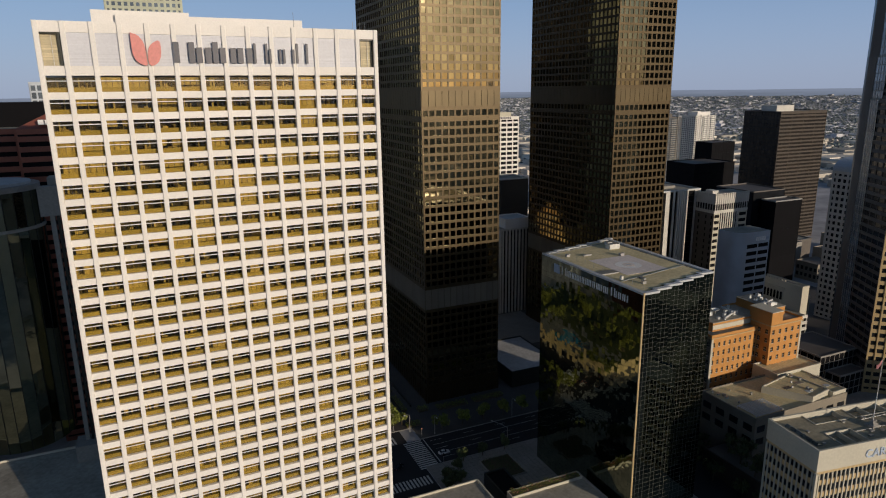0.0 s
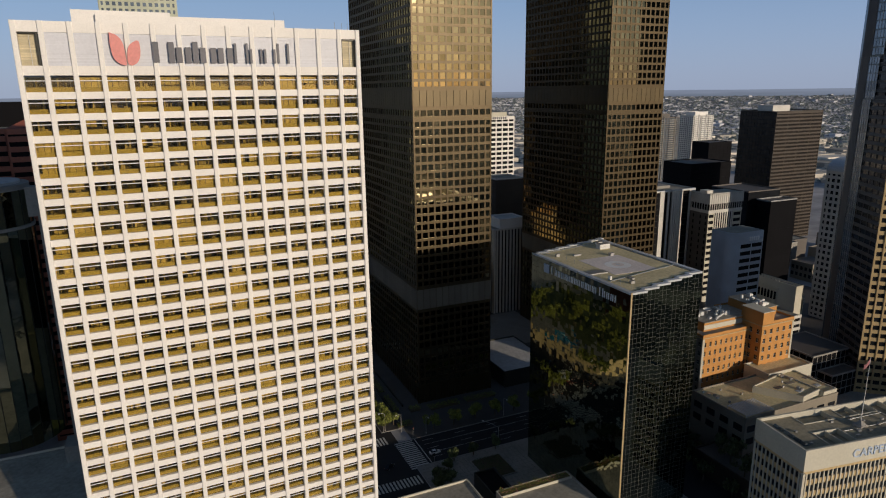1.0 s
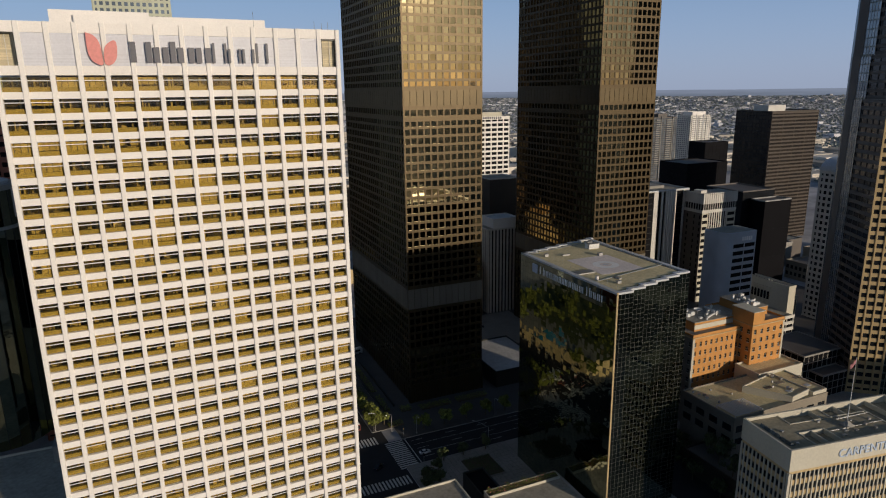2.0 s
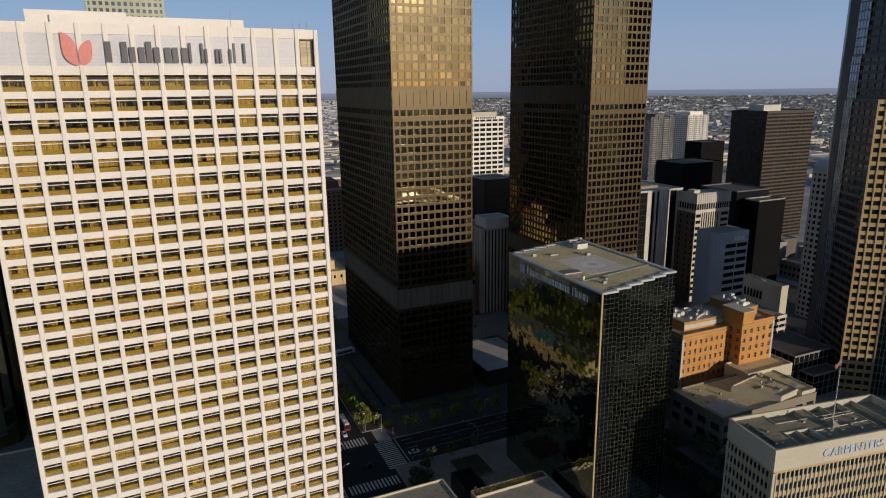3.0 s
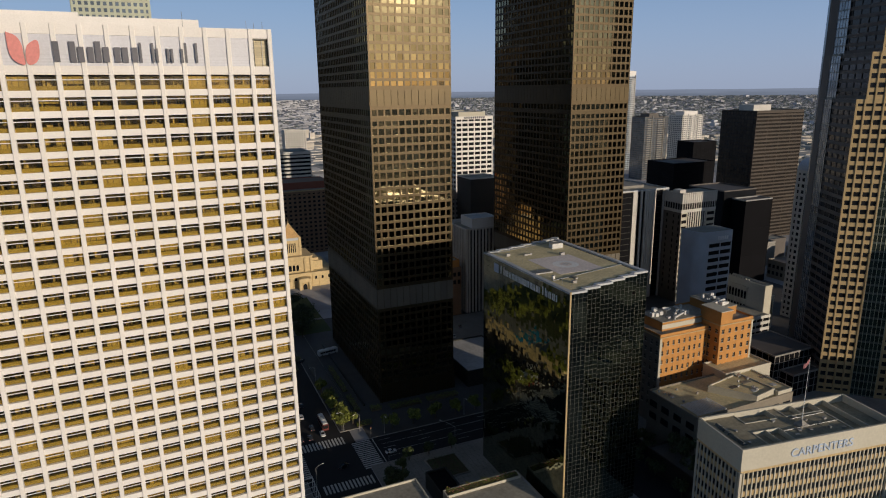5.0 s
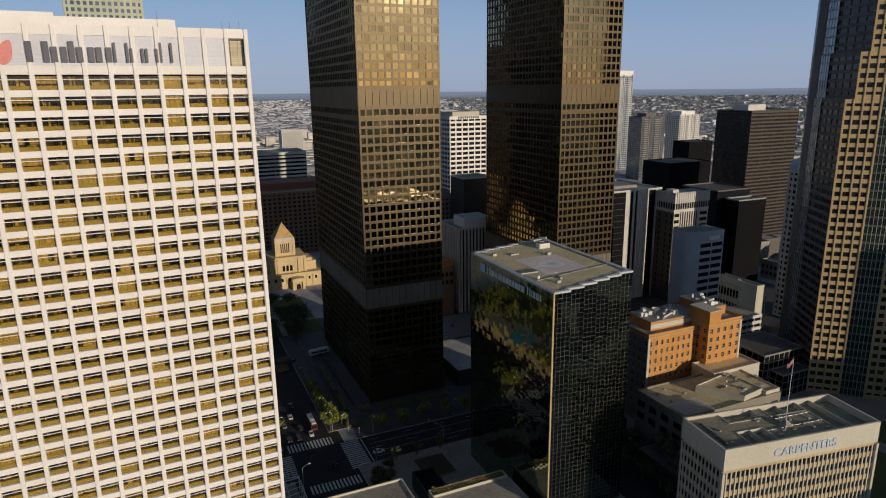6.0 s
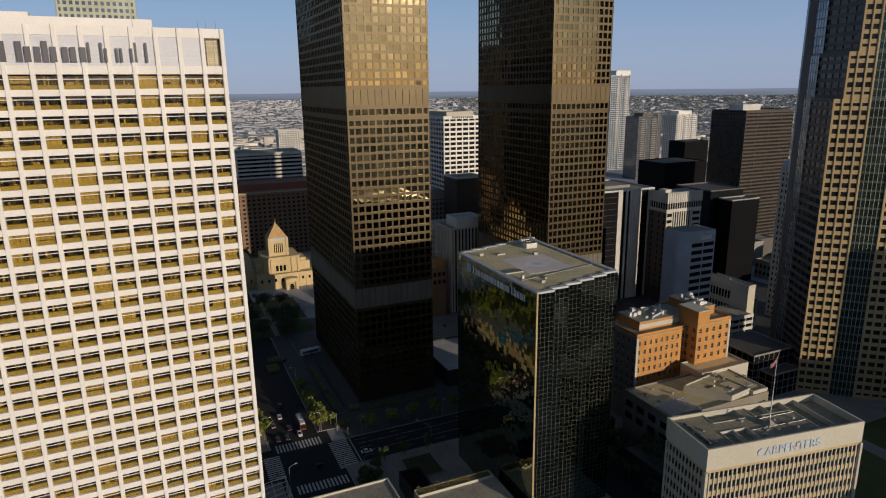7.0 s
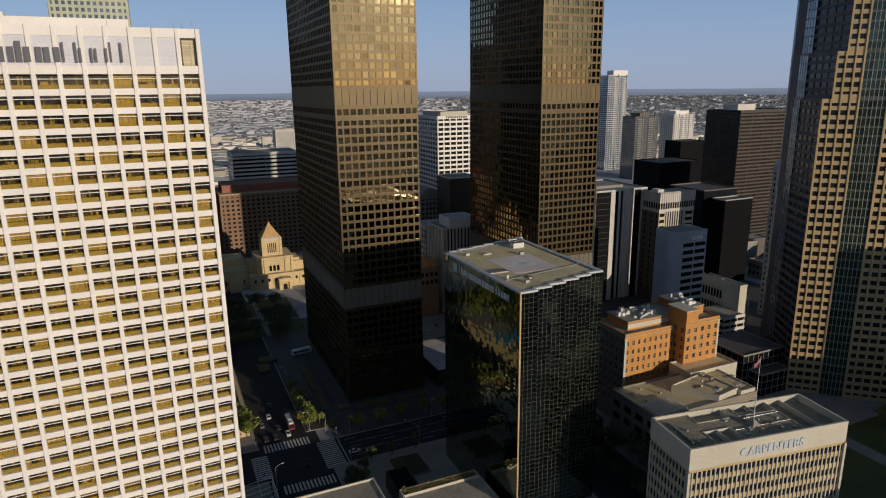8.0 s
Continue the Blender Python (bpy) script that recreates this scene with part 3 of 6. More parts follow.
# ---- black glass bank ----
def black_glass_block():
    t = thing("glass_office_block", "black mirror-glass office block with a tan helipad roof", "office building")
    top = 82.6
    steps = 6
    ring = [(123.6, 191.0), (123.6, 137.4)]
    dx, dy = (159.2 - 123.6) / steps, (147.4 - 137.4) / steps
    front = []
    for i in range(steps):
        a = (123.6 + dx * i, 137.4 + dy * i)
        b = (123.6 + dx * (i + 1), 137.4 + dy * i)
        front.append((a, b))
        if i:
            ring.append(a)
        ring.append(b)
    ring.append((159.2, 199.6))
    bx, by = (159.2 - 123.6) / steps, (199.6 - 191.0) / steps
    for i in range(steps):
        ring.append((159.2 - bx * i, 199.6 - by * (i + 1)))
        ring.append((159.2 - bx * (i + 1), 199.6 - by * (i + 1)))
    ring = ring[:-1]
    core = Solid().prism(ring, 0, top - 0.6)
    part("wall", core, M_BLACK, t)
    part("roof", Solid().prism([(124.4 + (x - 124.4) * 0.975, y) for x, y in [(124.6, 189.8), (124.6, 139.4), (157.6, 148.6), (157.6, 197.4)]], top - 0.6, top - 0.35), M_ROOFTAN, t)
    rng = random.Random(3)
    # long west side: large panes
    f = Face(123.6, 191.0, 0, 0, -1)
    width, rows, cols = 53.6, 44, 34
    pw, ph = width / cols, (top - 0.6) / rows
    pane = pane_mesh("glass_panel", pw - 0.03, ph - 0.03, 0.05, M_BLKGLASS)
    rest = Solid()
    for k in range(rows):
        for i in range(cols):
            m = face_pose(f, (i + 0.5) * pw, 0.06, (k + 0.5) * ph, rng.gauss(0, 0.5), rng.gauss(0, 0.5))
            if k >= rows - 3:
                piece("glass_panel", pane, t, m)
            else:
                b = len(rest.v)
                rest.v += [m @ v.co for v in pane.vertices]
                rest.f += [tuple(b + j for j in p.vertices) for p in pane.polygons]
    part("lower_glass_skin", rest, M_BLKGLASS, t, kind="stuff")
    # stepped south side: panes in a pale grid, their weaker reflection put into the colour
    rest, grid = Solid(), Solid()
    for a, b in front:
        g = Face(a[0], a[1], 0, 1, 0)
        n = 4
        w = dx / n
        rws = 54
        h = (top - 0.6) / rws
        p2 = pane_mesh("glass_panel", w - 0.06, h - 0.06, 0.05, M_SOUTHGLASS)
        for k in range(rws):
            for i in range(n):
                m = face_pose(g, (i + 0.5) * w, 0.06, (k + 0.5) * h, rng.gauss(0, 0.14), rng.gauss(0, 0.14))
                if k >= rws - 9:
                    piece("glass_panel", p2, t, m)
                    continue
                bb = len(rest.v)
                rest.v += [m @ v.co for v in p2.vertices]
                rest.f += [tuple(bb + j for j in p.vertices) for p in p2.polygons]
            grid.box(0, dx, 0.02, 0.1, (k + 1) * h - 0.024, (k + 1) * h + 0.024, g)
        for i in range(n):
            grid.box(i * w - 0.02, i * w + 0.02, 0.02, 0.11, 0, top - 0.6, g)
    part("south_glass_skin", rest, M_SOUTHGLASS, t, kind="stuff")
    part("mullion_grid", grid, M_MULLION, t, "pale green-grey mullion grid", kind="stuff")
    part("corner_post", Solid().box(123.5, 124.0, 137.2, 137.5, 0, top + 0.1), M_TAN, t, "tan metal corner post")
    # stepped coping round the roof
    n = len(ring)
    for i in range(n):
        (ax, ay), (bx2, by2) = ring[i], ring[(i + 1) % n]
        d = Vector((bx2 - ax, by2 - ay, 0))
        if d.length < 0.2:
            continue
        g = Face(ax, ay, 0, d.x, d.y)
        part("coping", Solid().box(-0.05 if i else 0, d.length + 0.05, -1.5, 0.06, top - 0.6, top + 0.004 * (i % 3), g), M_COPING, t)
    return t


black_glass_block()


# ---- black glass block: its roof and sign ----
def helipad_roof():
    z = 82.25
    pad = thing("helipad", "square brown-pink helipad with a pale ring on the tan roof", "helipad", (141, 166, z))
    part("pad", Solid().box(-8.5, 8.5, -10.5, 9.5, -0.02, 0.05), M_HELI, pad)
    ring = Solid()
    n = 40
    for i in range(n):
        a, b = 2 * math.pi * i / n, 2 * math.pi * (i + 1) / n
        for r0, r1, zz in ((4.4, 0.0, 0.06),):
            ring.quad((r0 * math.cos(a), r0 * math.sin(a) - 1, zz), (r0 * math.cos(b), r0 * math.sin(b) - 1, zz), (0, -1, zz))
    part("ring", ring, M_SIGNWHITE, pad, "pale cream disc")
    part("inner_disc", Solid().prism([(2.0 * math.cos(2 * math.pi * i / 24), 2.0 * math.sin(2 * math.pi * i / 24) - 1) for i in range(24)], 0.055, 0.07), M_HELI, pad)
    part("mark", Solid().box(-1.4, 1.4, -1.2, -0.8, 0.06, 0.08).box(-0.3, 0.3, -2.0, 0.0, 0.06, 0.081), M_COPING, pad)
    for x, y, sx, sy, h, lab in ((151, 186, 4.5, 2.6, 1.8, "pale rooftop plant box"), (153, 191, 2.2, 1.6, 1.2, "pale rooftop plant box"), (131, 146, 1.3, 1.0, 0.8, "small grey roof vent unit"),
                                 (127.5, 152, 0.8, 0.8, 1.2, "small grey roof vent unit"), (129, 183, 1.4, 1.0, 0.9, "small grey roof vent unit"), (147, 176, 1.6, 1.2, 0.9, "small grey roof vent unit"),
                                 (134, 150, 0.8, 2.4, 0.5, "low grey roof hatch"), (128.5, 160, 6.5, 3.0, 0.35, "low dark roof grating"), (136, 181, 3.0, 0.6, 0.5, "low roof pipe box")):
        u = thing("roof_unit", lab, "roof unit", (x, y, z - 0.02), "roof units of the glass block")
        part("casing", Solid().box(-sx / 2, sx / 2, -sy / 2, sy / 2, 0, h), M_WHITEMETAL if h > 1 else M_METAL, u)
        part("cap", Solid().box(-sx / 2 - 0.08, sx / 2 + 0.08, -sy / 2 - 0.08, sy / 2 + 0.08, h, h + 0.1), M_METAL, u)
    for y0 in (150, 188):
        p = part("roof_pipe", Solid().tube((126, y0, z + 0.25), (157, y0 + 6, z + 0.25), 0.12), M_METAL, None, "thin grey pipe across the tan roof")
        tagged(p, category="pipe")
    for i in range(9):
        m = part("roof_mast", Solid().tube((126.5 + i * 0.35, 141 + i * 5.2, z), (126.5 + i * 0.35, 141 + i * 5.2, z + 1.5), 0.04), M_METAL, None, "short thin metal mast on the roof edge")
        tagged(m, category="mast", group="roof masts")
    f = Face(123.6, 191.0, 0, 0, -1)
    s = thing("wall_sign", "row of white sign bars on black glass", "sign", (123.5, 165, 79))
    def bar(u0, u1, z0, z1, name="sign_bar", m=M_SIGNWHITE):
        b = Solid().box(u0, u1, 0.1, 0.3, z0, z1, f)
        for v in b.v:
            v -= s.location
        part(name, b, m, s)
    bar(8.2, 11.4, 77.6, 80.6, "emblem", M_SIGNBLUE)
    u = 13.0
    for k, w in enumerate((2.6, 1.6, 1.7, 1.7, 1.4, 1.6, 1.6, 1.5, 1.7, 1.7, 1.4, 1.7, 1.4, -1.2, 2.0, 1.7, 1.7, 1.7)):
        if w < 0:
            u -= w
            continue
        h = 2.7 if k in (0, 14) else 2.05
        for j in range(2):
            bar(u + j * (w - 0.55), u + j * (w - 0.55) + 0.3, 77.9, 77.9 + h)
        u += w + 0.28


helipad_roof()


# ---- carpenters' hall: cream slab block with slit windows ----
def cream_hall():
    t = thing("cream_office_block", "cream concrete office block with slit windows and open roof wells", "office building", (158.2, 102.8, 0))
    top, L, D = 42.0, 54.5, 19.0
    ang = math.degrees(math.atan2(-8.0, 54.0))
    t.matrix_basis = pose(158.2, 102.8, 0, 0, 0, ang)
    S, W = Face(0, 0, 0, 1, 0), Face(0, D, 0, 0, -1)
    E_, N_ = Face(L, 0, 0, 0, 1), Face(L, D, 0, -1, 0)
    part("wall", Solid().box(0.6, L - 0.6, 0.6, D - 0.6, 0, top - 3.2), M_CONC, t)
    for f, w, n in ((S, L, 36), (W, D, 12), (E_, D, 12), (N_, L, 36)):
        bw = w / n
        part("crown_wall", Solid().box(0 if f in (S, N_) else 0.5, w if f in (S, N_) else w - 0.5, -0.5, 0, top - 6.6, top, f), M_CREAM, t)
        part("shadow_gap", Solid().box(0.3, w - 0.3, -0.6, -0.25, top - 7.6, top - 6.6, f), M_TAN, t)
        fin = Solid().box(-0.2, 0.2, 0.15, 0.62, 0, top - 7.5).mesh("fin", M_CREAM)
        for i in range(n + 1):
            piece("fin", fin, t, face_pose(f, min(max(i * bw, 0.2), w - 0.2), 0, 0))
        rows = 9
        sh = (top - 7.6) / rows
        pane = pane_mesh("slit_window", bw - 0.42, sh * 0.55, 0.05, M_DKGLASS)
        infill = Solid().box(0.3, w - 0.3, 0.42, 0.6, 0, sh * 0.45).mesh("infill_band", M_TAN)
        for k in range(rows):
            piece("infill_band", infill, t, face_pose(f, 0, 0, k * sh))
            if f in (S, W) and k >= 4:
                for i in range(n):
                    piece("slit_window", pane, t, face_pose(f, (i + 0.5) * bw, -0.48, k * sh + sh * 0.725))
            else:
                s = Solid().box(0.3, w - 0.3, -0.55, -0.5, k * sh + sh * 0.45, (k + 1) * sh, f)
                part("window_row", s, M_DKGLASS, t)
    part("corner_post", Solid().box(-0.3, 0.5, -0.3, 0.5, 0, top - 7), M_CREAM, t)
    part("corner_post", Solid().box(L - 0.5, L + 0.3, -0.3, 0.5, 0, top - 7), M_CREAM, t)
    # roof deck with open wells
    z = top - 0.9
    deck = Solid()
    deck.box(0.5, L - 0.5, 0.5, 1.6, z - 0.4, z).box(0.5, 9.5, 1.6, D - 0.5, z - 0.4, z).box(9.5, 40.5, 8.6, 13.2, z - 0.4, z + 0.004)
    deck.box(19.8, 40.5, 1.6, 8.6, z - 0.4, z).box(9.5, 10.2, 1.6, 8.6, z - 0.4, z).box(9.5, 12, 13.2, D - 0.5, z - 0.4, z).box(24, 27, 13.2, D - 0.5, z - 0.4, z)
    part("roof", deck, M_ROOFOLIVE, t)
    part("well_floor", Solid().box(0.5, L - 0.5, 0.5, D - 0.5, z - 1.8, z - 1.4), M_ROOFOLIVE, t)
    for a, b, c, d in ((10.2, 19.8, 1.6, 1.9), (10.2, 19.8, 8.3, 8.6), (10.2, 10.5, 1.9, 8.3), (19.5, 19.8, 1.9, 8.3), (14.7, 15.0, 1.9, 8.3), (12, 24, 13.2, 13.5), (23.7, 24, 13.5, D - 0.5),
                       (27, 40.5, 13.2, 13.5), (40.3, 40.6, 1.6, D - 0.5), (46, 46.3, 1.6, D - 0.5), (27, 27.3, 13.5, D - 0.5), (33, 33.3, 13.5, D - 0.5), (1.2, 42, 1.6, 1.8), (12, 12.3, 13.5, D - 0.5)):
        part("well_wall", Solid().box(a, b, c, d, z - 1.4, z + 0.2), M_CREAM, t)
    for a, b, c, d in ((0, L, 0, 0.5), (0, L, D - 0.5, D), (0, 0.5, 0.5, D - 0.5), (L - 0.5, L, 0.5, D - 0.5)):
        part("parapet_cap", Solid().box(a - 0.05, b + 0.05, c - 0.05, d + 0.05, top + 0.003, top + 0.12), M_CREAM, t)
    sk = Solid()
    for i in range(6):
        y = 3.4 + i * 2.0
        sk.quad((2.6, y, z), (4.9, y, z), (4.9, y + 1.8, z), (2.6, y + 1.8, z))
        sk.quad((2.6, y, z), (2.6, y + 1.8, z), (3.2, y + 1.7, z + 0.9), (3.2, y + 0.1, z + 0.9))
        sk.quad((4.9, y + 1.8, z), (4.9, y, z), (3.2, y + 0.1, z + 0.9), (3.2, y + 1.7, z + 0.9))
        sk.quad((2.6, y, z), (3.2, y + 0.1, z + 0.9), (4.9, y, z))
        sk.quad((2.6, y + 1.8, z), (4.9, y + 1.8, z), (3.2, y + 1.7, z + 0.9))
    part("skylight", sk, M_BLUEGLASS, t, "row of blue-grey glass skylights", kind="stuff")
    rng = random.Random(8)
    for i, (x, y) in enumerate(((22, 3.5), (28, 5), (31, 10), (34, 4), (37, 9), (21, 12), (29, 12.2), (6.5, 10.5), (5.8, 4), (38, 3), (33.5, 7.0), (24.5, 5.5))):
        h, a = rng.uniform(0.3, 0.8), rng.uniform(0.25, 0.6)
        u = part("roof_vent", Solid().box(x - a, x + a, y - 0.35, y + 0.35, z, z + h).box(x - a - 0.08, x + a + 0.08, y - 0.42, y + 0.42, z + h, z + h + 0.08), M_METAL, t)
    for x0, x1, y in ((20, 40, 6.5), (27, 40, 11.5)):
        part("roof_pipe", Solid().tube((x0, y, z + 0.25), (x1, y + 0.6, z + 0.25), 0.1), M_METAL, t)
    # flagpole
    fp = thing("flagpole", "tall white flagpole with a small drooping striped flag", "flagpole", t.matrix_basis @ Vector((27.3, 7.8, z)))
    part("pole", Solid().tube((0, 0, -0.02), (0, 0, 22.0), 0.14, 0.06), M_WHITEMETAL, fp)
    part("base", Solid().box(-1.6, 1.6, -1.3, 1.3, -0.02, 0.7).tube((0, 0, 0.7), (0, 0, 1.9), 1.7, 0.3, 4), M_CONC, fp)
    fl = Solid()
    cols, rows = 10, 6
    for i in range(cols + 1):
        for j in range(rows + 1):
            u = i / cols
            fl.v.append(Vector((-u * 2.2 - 0.08, 0.25 * math.sin(u * 7) * u, 21.6 - j * 0.24 - u * 1.7 - 0.15 * math.sin(u * 5))))
    for i in range(cols):
        for j in range(rows):
            a = i * (rows + 1) + j
            fl.f.append((a, a + 1, a + rows + 2, a + rows + 1))
    part("flag", fl, M_FLAG, fp, "faded dull red flag")
    # wall lettering
    cu = bpy.data.curves.new("lettering", "FONT")
    cu.body, cu.size, cu.extrude = "CARPENTERS", 3.6, 0.12
    cu.space_character, cu.offset = 1.05, 0.05
    cu.materials.append(M_LETTER)
    tx = new("sign_lettering", cu)
    tagged(tx, "blue-grey raised capital letters on the cream wall", "sign")
    tx.matrix_basis = t.matrix_basis @ (Matrix.Translation((16.6, -0.12, top - 4.9)) @ pose(0, 0, 0, 90, 0, 0))
    return t


cream_hall()


# ---- orange brick club ----
def brick_club():
    t = thing("brick_club_house", "orange brick club building with cream cornice and rooftop plant", "building")
    zb = 0.0
    def wing(x0, x1, y0, y1, z1, bays, storeys, west):
        part("wall", Solid().box(x0 + 0.35, x1 - 0.35, y0 + 0.35, y1 - 0.35, zb, z1), M_BRICK, t)
        f = sides(x0, x1, y0, y1)
        for key in "SWNE":
            face, width = f[key]
            n = bays if key in "SN" else max(2, round(width / 3.6))
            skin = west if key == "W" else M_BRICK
            sh = (z1 - 2.6 - 6.0) / storeys
            bw = width / n
            # brick skin with true openings: piers and bands
            s = Solid()
            e = 0.0 if key in "SN" else 0.36
            for i in range(n + 1):
                a, b = max(e, i * bw - bw * 0.31), min(width - e, i * bw + bw * 0.31)
                s.box(a, b, -0.35, 0, zb, z1, face)
            part("brick_skin", s, skin, t, kind="stuff")
            for k in range(storeys + 1):
                za = 6.0 + k * sh if k else zb
                zc = 6.0 + k * sh + sh * 0.48 if k < storeys else z1
                part("brick_band", Solid().box(e + 0.01, width - e - 0.01, -0.34, -0.004, za, zc, face), skin, t)
            if key in "SW":
                me = Solid().box(-bw * 0.2, bw * 0.2, 0, 0.05, -sh * 0.27, sh * 0.27).mesh("window_pane", M_DKGLASS)
                sill = Solid().box(-bw * 0.22, bw * 0.22, -0.08, 0.2, 0, 0.12).mesh("window_sill", M_CREAM)
                sash = Solid().box(-bw * 0.2, bw * 0.2, -0.04, 0.02, -0.05, 0.05).box(-0.04, 0.04, -0.04, 0.02, -sh * 0.27, sh * 0.27).mesh("window_sash", M_CREAM)
                for k in range(storeys):
                    for i in range(n):
                        u, z = (i + 0.5) * bw, 6.0 + (k + 0.74) * sh
                        win = piece("window", me, t, face_pose(face, u, -0.22, z))
                        piece("window_sill", sill, win, pose(0, -0.2, -sh * 0.27))
                        piece("window_sash", sash, win, pose(0, 0, 0))
            part("cornice", Solid().box(-0.3, width + 0.3, -0.1 if key in "SN" else 0.1, 0.35 - 0.02 * "SWNE".index(key), z1 - 0.8, z1 - 0.35, face), M_TAN, t)
            part("parapet", Solid().box(e, width - e, -0.3, 0.02, z1, z1 + 0.9, face), M_BRICK, t)
        part("roof", Solid().box(x0 + 0.3, x1 - 0.3, y0 + 0.3, y1 - 0.3, z1, z1 + 0.1), M_ROOFGREY, t)
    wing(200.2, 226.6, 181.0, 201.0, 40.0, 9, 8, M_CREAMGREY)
    wing(226.63, 245.4, 175.0, 201.0, 43.2, 5, 9, M_BRICK)
    part("lift_tower", Solid().box(226.6, 233.0, 174.9, 186.0, 43.2, 48.4), M_BRICK, t, "plain orange brick lift tower")
    part("lift_tower_cap", Solid().box(226.4, 233.2, 174.7, 186.2, 48.4, 48.7), M_CREAM, t)
    part("quoin", Solid().box(200.1, 201.2, 180.9, 181.5, 0, 39), M_CREAM, t)
    part("quoin", Solid().box(244.6, 245.5, 174.9, 175.5, 0, 42.4), M_CREAM, t)
    part("penthouse", Solid().box(205, 227, 185.5, 199, 40, 44.0), M_BRICK, t, "set-back orange brick penthouse")
    part("penthouse_band", Solid().box(204.8, 227.2, 185.2, 185.48, 41.0, 43.0), M_CREAM, t)
    part("penthouse_roof", Solid().box(204.6, 227.4, 185.1, 199.4, 44.0, 44.3), M_ROOFGREY, t)
    part("penthouse", Solid().box(234, 243, 182, 200, 43.2, 47.0), M_BRICK, t, "set-back orange brick penthouse")
    part("penthouse_roof", Solid().box(233.8, 243.2, 181.8, 200.2, 47.0, 47.3), M_ROOFGREY, t)
    rng = random.Random(4)
    for i in range(26):
        x, y, z = (rng.uniform(206, 226), rng.uniform(187, 198), 44.3) if i < 13 else (rng.uniform(235, 242), rng.uniform(184, 198.5), 47.3)
        u = thing("roof_unit", rng.choice(("white metal rooftop air unit", "grey metal rooftop fan unit")), "roof unit", (x, y, z - 0.01), "roof units of the brick club")
        a, h = rng.uniform(0.4, 1.1), rng.uniform(0.6, 1.8)
        part("casing", Solid().box(-a, a, -a * 0.8, a * 0.8, 0, h), M_WHITEMETAL, u)
        part("fan", Solid().tube((0, 0, h), (0, 0, h + 0.3), a * 0.5, a * 0.45, 10), M_METAL, u)
    for p, q in (((212, 186, 45), (222, 190, 45)), ((222, 190, 45), (222, 197, 45)), ((235, 186, 48.2), (242, 188, 48.2))):
        tagged(part("duct", Solid().tube(p, q, 0.45, 0.45, 10).tube(p, (p[0], p[1], p[2] - 1.0), 0.45, 0.45, 10), M_WHITEMETAL, None, "bright bent metal duct on the club roof"), category="duct")
    d = thing("satellite_dish", "white satellite dish on the club roof", "dish", (214, 193, 44.28))
    ds = Solid()
    n = 16
    for r, z in ((0.1, 0.0), (1.0, 0.25), (1.8, 0.9)):
        ds.v += [Vector((r * math.cos(2 * math.pi * i / n), r * math.sin(2 * math.pi * i / n), 1.4 + z)) for i in range(n)]
    for k in range(2):
        for i in range(n):
            j = (i + 1) % n
            ds.f.append((k * n + i, k * n + j, (k + 1) * n + j, (k + 1) * n + i))
    part("bowl", ds, M_WHITEMETAL, d)
    part("stand", Solid().tube((0, 0, 0), (0, 0, 1.5), 0.15), M_METAL, d)


brick_club()


# ---- low club roofs between ----
def low_block(label, x0, x1, y0, y1, z1, wall, roof, slots=0, z0=0.0, category="building", rim=0.7):
    t = thing("low_building", label, category)
    part("wall", Solid().box(x0, x1, y0, y1, z0, z1 - 0.2), wall, t)
    part("roof", Solid().box(x0 + 0.3, x1 - 0.3, y0 + 0.3, y1 - 0.3, z1 - 0.2, z1), roof, t)
    fs = sides(x0, x1, y0, y1)
    for key in "SWNE":
        f, w = fs[key]
        e = 0.0 if key in "SN" else 0.4
        part("parapet", Solid().box(e, w - e, -0.4, 0.06, z1 - 0.25, z1 + rim, f), wall, t)
        if slots and key in "SW":
            n = max(2, round(w / slots))
            me = Solid().box(-slots * 0.3, slots * 0.3, -0.03, 0.06, -1.3, 1.3).mesh("window_pane", M_DKGLASS)
            fr = Solid().box(-slots * 0.34, slots * 0.34, -0.12, 0.1, -1.5, -1.3).mesh("window_sill", wall)
            for i in range(n):
                for z in (z1 - 4.0, z1 - 9.0):
                    if z > z0 + 3:
                        p = piece("window", me, t, face_pose(f, (i + 0.5) * w / n, 0.0, z))
                        piece("window_sill", fr, p, Matrix.Identity(4))
    return t


low_block("low cream club building with a tan gravel roof", 187.5, 237, 146.5, 172, 22.6, M_CREAMGREY, M_ROOFTAN, 6.5)
def skew_roof(label, ring, z0, z1):
    """A raised roof storey over a skew ring, with a pale rim and a gravel bed."""
    t = thing("roof_storey", label, "building")
    part("wall", Solid().prism(ring, z0, z1), M_CREAM, t)
    cx, cy = sum(p[0] for p in ring) / len(ring), sum(p[1] for p in ring) / len(ring)
    part("roof", Solid().prism([(x + (cx - x) * 0.05, y + (cy - y) * 0.05) for x, y in ring], z1, z1 + 0.02), M_ROOFTAN, t)
    for p, q in zip(ring, ring[1:] + ring[:1]):
        d = Vector((q[0] - p[0], q[1] - p[1], 0))
        part("rim", Solid().box(0, d.length, -0.4, 0.06, z1 - 0.2, z1 + 0.5, Face(p[0], p[1], 0, d.x, d.y)), M_CREAM, t)
    for k, (a, b) in enumerate(((0.3, 0.2), (-0.35, 0.1), (0.05, -0.35))):
        x, y, w = cx + a * 12, cy + b * 12, 2.2 - 0.5 * k
        part("roof_patch", Solid().box(x - w, x + w, y - 0.9, y + 0.9, z1 + 0.02, z1 + 0.16), (M_CREAMGREY, M_DKTAN, M_COPING)[k], t)


